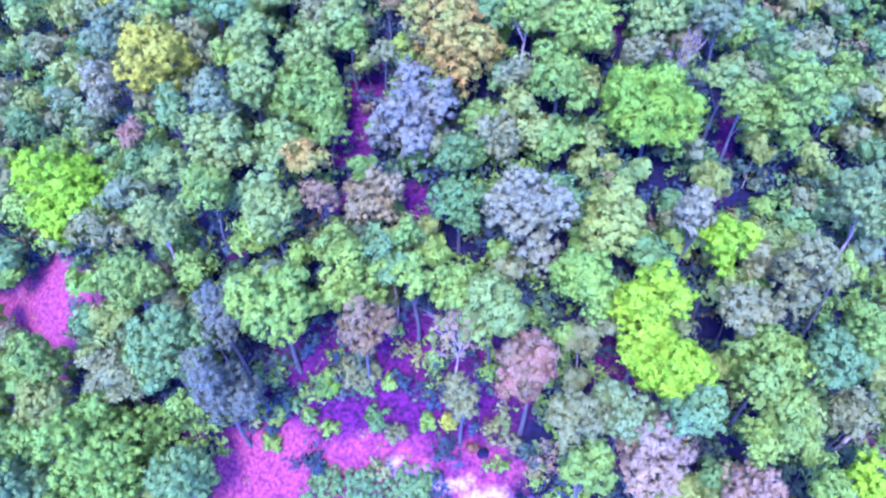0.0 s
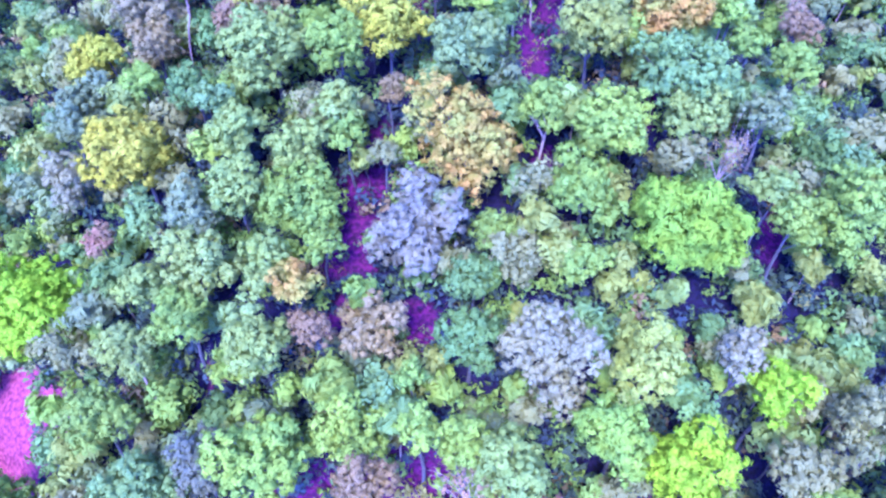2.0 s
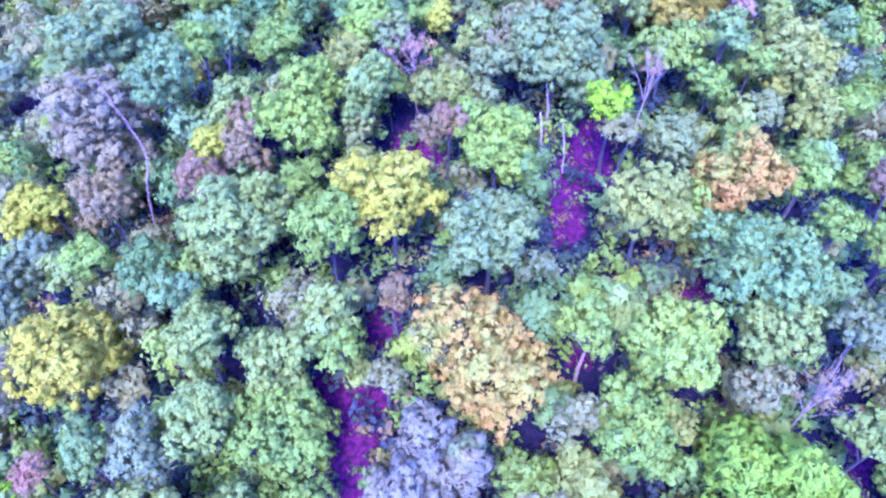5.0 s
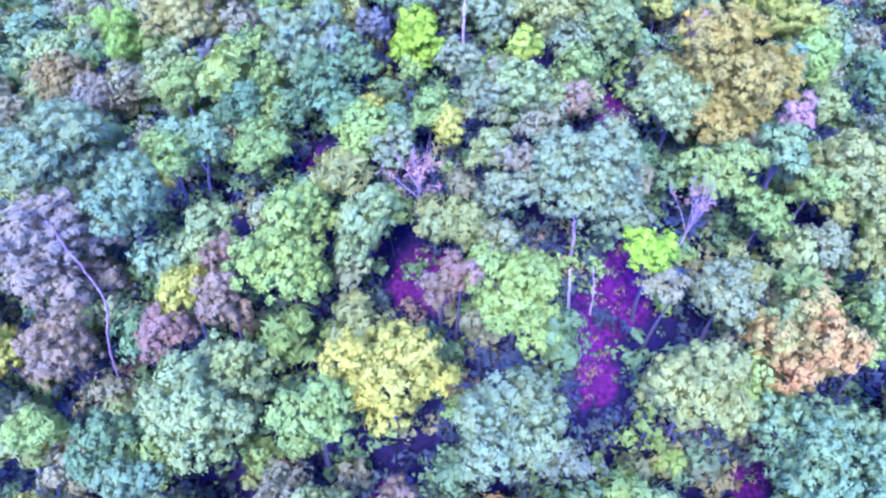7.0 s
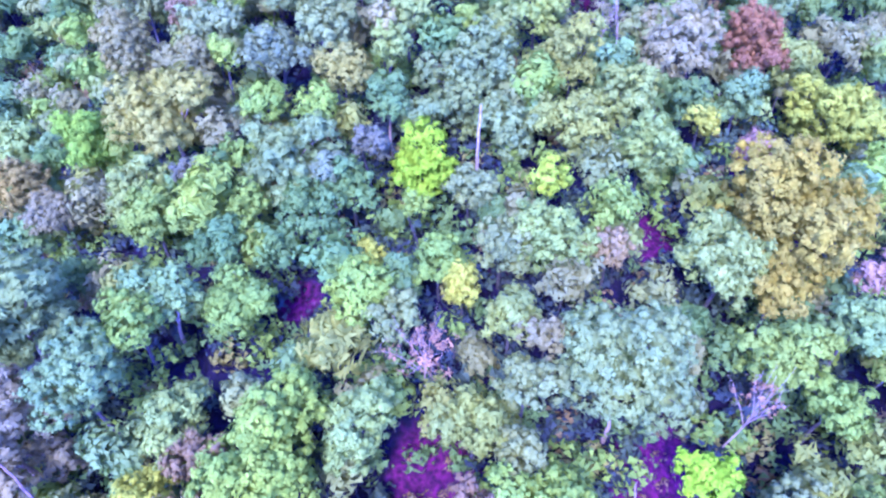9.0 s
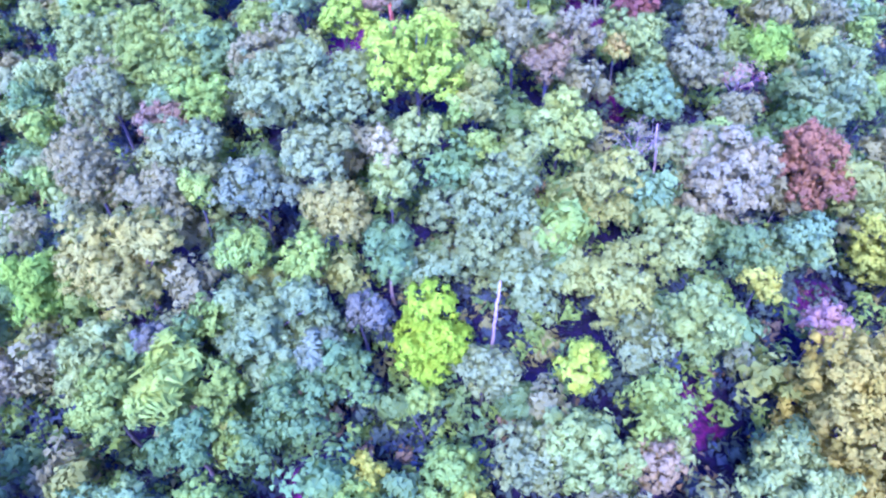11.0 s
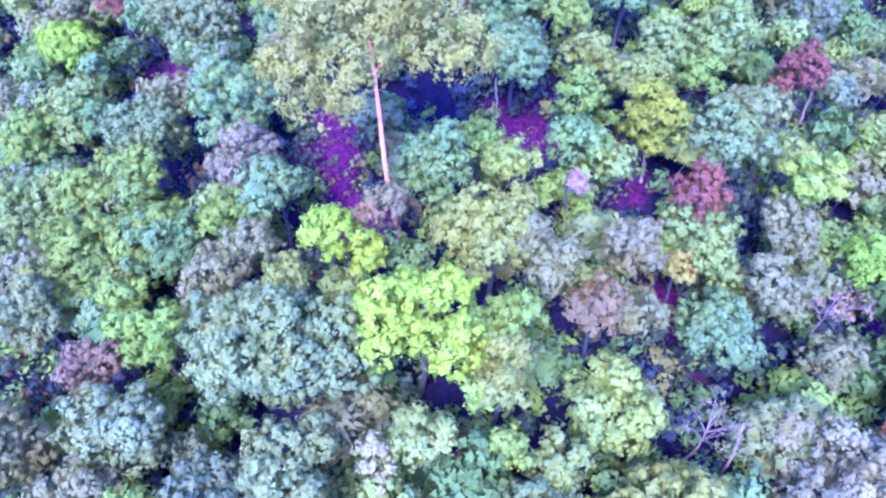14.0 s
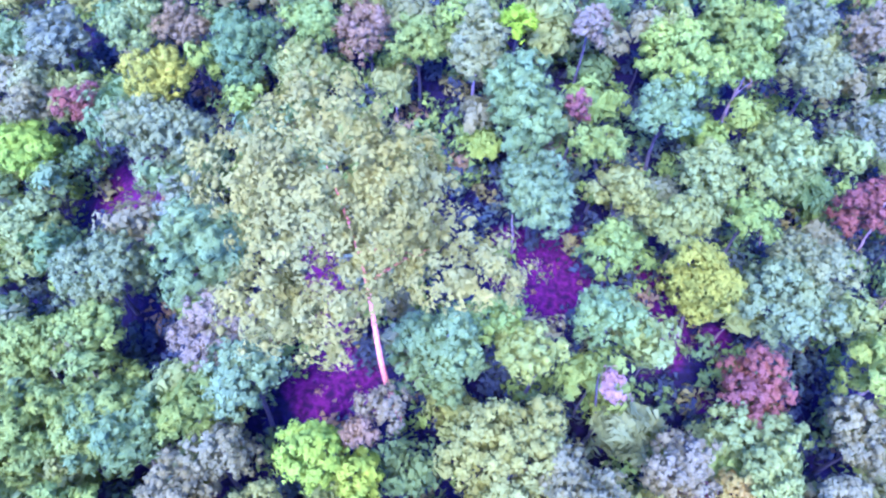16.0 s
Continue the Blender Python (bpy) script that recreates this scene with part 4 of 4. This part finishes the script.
# ---- fallen and leaning wood, stones ----
def timber(name, label, points, thick, category, wood=PALE_BARK):
    points = np.array(points)
    t = np.linspace(0, 1, len(points))
    for _ in range(2):
        fine = np.linspace(0, 1, 2 * len(t) + 1)
        points = np.stack([np.interp(fine, t, points[:, k]) for k in range(3)], 1)
        points[1:-1] = (points[:-2] + 2 * points[1:-1] + points[2:]) / 4
        points[1:-1] += rng.normal(0, 0.03, points[1:-1].shape)
        t = fine
    v, f = tube(points, np.linspace(thick, thick * 0.5, len(points)), 9)
    tagged(new(name, make_mesh(name, v, f, wood)), label, category)


def on_ground(x, y, up=0.0):
    return np.array([x, y, float(ground_height(x, y)) + up])


timber("leaning_trunk", "pale dead trunk leaning out of the undergrowth", [on_ground(38.7, 29.3, -0.3), on_ground(40.9, 30.5, 3.0), on_ground(43.7, 32.4, 6.5)], 0.26, "dead trunk")
timber("dead_trunk", "slender pale trunk standing bare beside the earth bank", [on_ground(-45.6, 55.6, -0.2), on_ground(-46.1, 55.7, 2.6), on_ground(-46.7, 55.8, 6.2)], 0.2, "dead trunk")
timber("dead_trunk", "slender pale trunk standing bare beside the earth bank", [on_ground(-46.6, 55.9, -0.2), on_ground(-47.3, 56.0, 2.4), on_ground(-48.2, 56.2, 5.6)], 0.17, "dead trunk")
timber("dead_trunk", "crooked grey trunk leaning through a lavender crown", [on_ground(-23.2, 76.6, -0.3), np.array([-22.6, 78.2, 25.2]), np.array([-22.1, 80.1, 26.9]), np.array([-23.6, 81.6, 29.6]), np.array([-25.2, 83.2, 32.2])], 0.09, "dead trunk", GREY_BARK)

timber("dead_trunk", "slender pale trunk standing bare in a gap of the forest", [on_ground(10.6, 77.4, -0.2), on_ground(10.2, 77.4, 4.5), on_ground(9.7, 77.7, 9.0)], 0.13, "dead trunk")
timber("dead_trunk", "slender pale trunk standing bare in a gap of the forest", [on_ground(12.8, 79.7, -0.2), on_ground(12.6, 79.7, 2.6), on_ground(12.2, 80.0, 5.3)], 0.09, "dead trunk")
timber("dead_trunk", "slender pale trunk standing bare in a gap of the forest", [on_ground(12.0, 84.6, -0.2), on_ground(11.9, 84.6, 2.6), on_ground(11.6, 84.9, 5.1)], 0.16, "dead trunk")
timber("dead_trunk", "slender pale trunk standing bare in a gap of the forest", [on_ground(18.7, 143.5, -0.2), on_ground(18.4, 143.5, 2.1), on_ground(17.9, 143.8, 4.3)], 0.14, "dead trunk")
timber("dead_trunk", "slender pale trunk standing bare in a gap of the forest", [on_ground(6.6, 149.8, -0.2), on_ground(6.5, 149.8, 2.2), on_ground(6.3, 150.1, 4.3)], 0.09, "dead trunk")
timber("dead_trunk", "slender pale trunk standing bare in a gap of the forest", [on_ground(36.3, 152.1, -0.2), on_ground(35.8, 152.1, 4.1), on_ground(35.1, 152.4, 8.3)], 0.12, "dead trunk")
timber("dead_trunk", "slender pale trunk standing bare in a gap of the forest", [on_ground(27.1, 151.3, -0.2), on_ground(26.6, 151.3, 2.3), on_ground(25.9, 151.6, 4.6)], 0.10, "dead trunk")
timber("dead_trunk", "slender pale trunk standing bare in a gap of the forest", [on_ground(19.0, 118.7, -0.2), on_ground(18.6, 118.7, 4.5), on_ground(17.8, 119.0, 9.0)], 0.12, "dead trunk")
timber("dead_trunk", "slender pinkish pale trunk standing bare between grey crowns", [on_ground(4.8, 104.5, -0.2), on_ground(4.7, 105.0, 4.5), on_ground(4.9, 105.4, 9.6)], 0.15, "dead trunk")
timber("dead_trunk", "slender pale trunk standing bare in a gap of the forest", [on_ground(26.4, 118.9, -0.2), on_ground(25.9, 118.9, 2.7), on_ground(25.2, 119.2, 5.4)], 0.11, "dead trunk")


def boulder(x, y, r):
    v = ICO_V * r * np.array([1, 0.85, 0.65]) * rng.uniform(0.85, 1.12, (12, 1)) + on_ground(x, y, 0.35 * r)
    bm = bmesh.new()
    made = [bm.verts.new(p) for p in v]
    for t in ICO_F:
        bm.faces.new([made[k] for k in t])
    bmesh.ops.subdivide_edges(bm, edges=bm.edges[:], cuts=2, use_grid_fill=True, smooth=0.6)
    me = bpy.data.meshes.new("boulder")
    bm.to_mesh(me)
    bm.free()
    me.materials.append(EARTH)
    tagged(new("boulder", me), "rounded pinkish boulder lying in the clearing", "boulder")


boulder(4.6, 30.6, 0.75)
boulder(-10.4, 33.6, 0.6)


# ---- undergrowth: uncounted bushes that close the forest floor ----
def undergrowth(name, material, count, reach, seed, words, under=0.3):
    pick = np.random.default_rng(seed)
    y = pick.uniform(14, 194, count)
    xy = np.stack([pick.uniform(-1, 1, count) * np.minimum(38 + 0.6 * (y - 14), 68), y], 1)
    gz = ground_height(xy[:, 0], xy[:, 1])
    rise = pick.uniform(0.3, 1.0, count) * reach
    keep = np.ones(count, bool)
    for gx, gy, g, gr in GLADES:
        dy = gy - xy[:, 1]
        keep &= ~((np.abs(xy[:, 0] - gx) < gr * 0.7 + 0.3) & (dy < 0.5 + gr * 0.7 + rise * 0.9) & (dy > -gr * 0.6))
    keep &= ~((np.abs(xy[:, 0] + 6) < 15) & (np.abs(xy[:, 1] - 30) < 6) & (pick.random(count) < (0.9 if reach > 2 else 0.5)))
    keep &= ~((np.abs(xy[:, 0] + 46) < 8) & (np.abs(xy[:, 1] - 46) < 8))
    xy, gz, rise = xy[keep], gz[keep], rise[keep]
    open_air = np.ones(len(xy), bool)
    for a, b, _, c in STANDING:
        open_air &= np.hypot(xy[:, 0] - a, xy[:, 1] - b - 1.0) > under * c
    xy, gz, rise = xy[open_air], gz[open_air], rise[open_air]
    bush = np.repeat(np.arange(len(xy)), 4)
    m = len(bush)
    rad = pick.uniform(0.7, 1.4, m)
    shape = np.stack([rad, rad, rad * 0.8], 1)
    mid = np.stack([xy[bush, 0] + pick.normal(0, 0.75, m), xy[bush, 1] + pick.normal(0, 0.75, m), gz[bush] + rise[bush] * pick.uniform(0.25, 1.0, m)], 1)
    own = np.repeat(np.arange(m), 19)
    n = len(own)
    o = unit(pick.normal(0, 1, (n, 3)) + np.array([0, -0.2, 0.8]))
    c = mid[own] + o * shape[own] * pick.uniform(0.35, 1.15, (n, 1))
    normal = unit(o + pick.normal(0, 0.3, (n, 3)))
    size = pick.uniform(0.34, 0.7, n)
    v, f = leaves(c, normal, pick.normal(0, 1, (n, 3)), size, size * 0.8, 3)
    tagged(new(name, make_mesh(name, v, f, material)), words, "undergrowth", kind="stuff")


# SHADE bushes carry the shade of the gaps in their colour
undergrowth("undergrowth", SHADE, 1450, 3.4, 3, "dense green undergrowth on the forest floor, darkened to stand for shade")
undergrowth("undergrowth", GRN, 1400, 3.8, 4, "mid green bushes scattered over the forest floor")
undergrowth("undergrowth", DGRN, 1200, 3.8, 6, "deep green bushes scattered over the forest floor")
undergrowth("undergrowth", PINKB, 350, 2.4, 5, "dry pinkish brown bushes on the forest floor")
# SHADEB cover is coloured as shade, not as its own leaves
undergrowth("undergrowth", SHADEB, 2600, 1.8, 8, "low green ground cover with bluish tree shade in its colour", 0.0)
undergrowth("undergrowth", BROWNO, 500, 1.6, 9, "low brownish ground cover in the shade of the trees", 0.0)


# ---- low herbs in the openings ----
def herbs(material, seed, count, words):
    pick = np.random.default_rng(seed)
    spots = np.array([(x, y, r) for x, y, _, r in GLADES])
    k = pick.integers(0, len(spots), count)
    x = spots[k, 0] + pick.normal(0, 1, len(k)) * spots[k, 2] * 1.1
    y = spots[k, 1] + pick.normal(0, 1, len(k)) * spots[k, 2] * 1.1
    own = np.repeat(np.arange(len(k)), 12)
    n = len(own)
    o = unit(pick.normal(0, 1, (n, 3)) * np.array([1, 1, 0.3]) + np.array([0, 0, 0.6]))
    tall = pick.uniform(0.25, 0.7, len(k))[own, None]
    c = np.stack([x, y, ground_height(x, y)], 1)[own] + o * tall * np.array([0.8, 0.8, 0.7])
    size = pick.uniform(0.16, 0.32, n)
    v, f = leaves(c, unit(o + pick.normal(0, 0.4, (n, 3)) + np.array([0, 0, 0.8])), o, size, size * 0.5)
    tagged(new("herbs", make_mesh("herbs", v, f, material)), words, "herbs", kind="stuff")


herbs(DGRN, 11, 130, "low green herbs growing on open leaf litter")
herbs(PINKB, 12, 200, "dry pinkish brown herbs on open leaf litter")
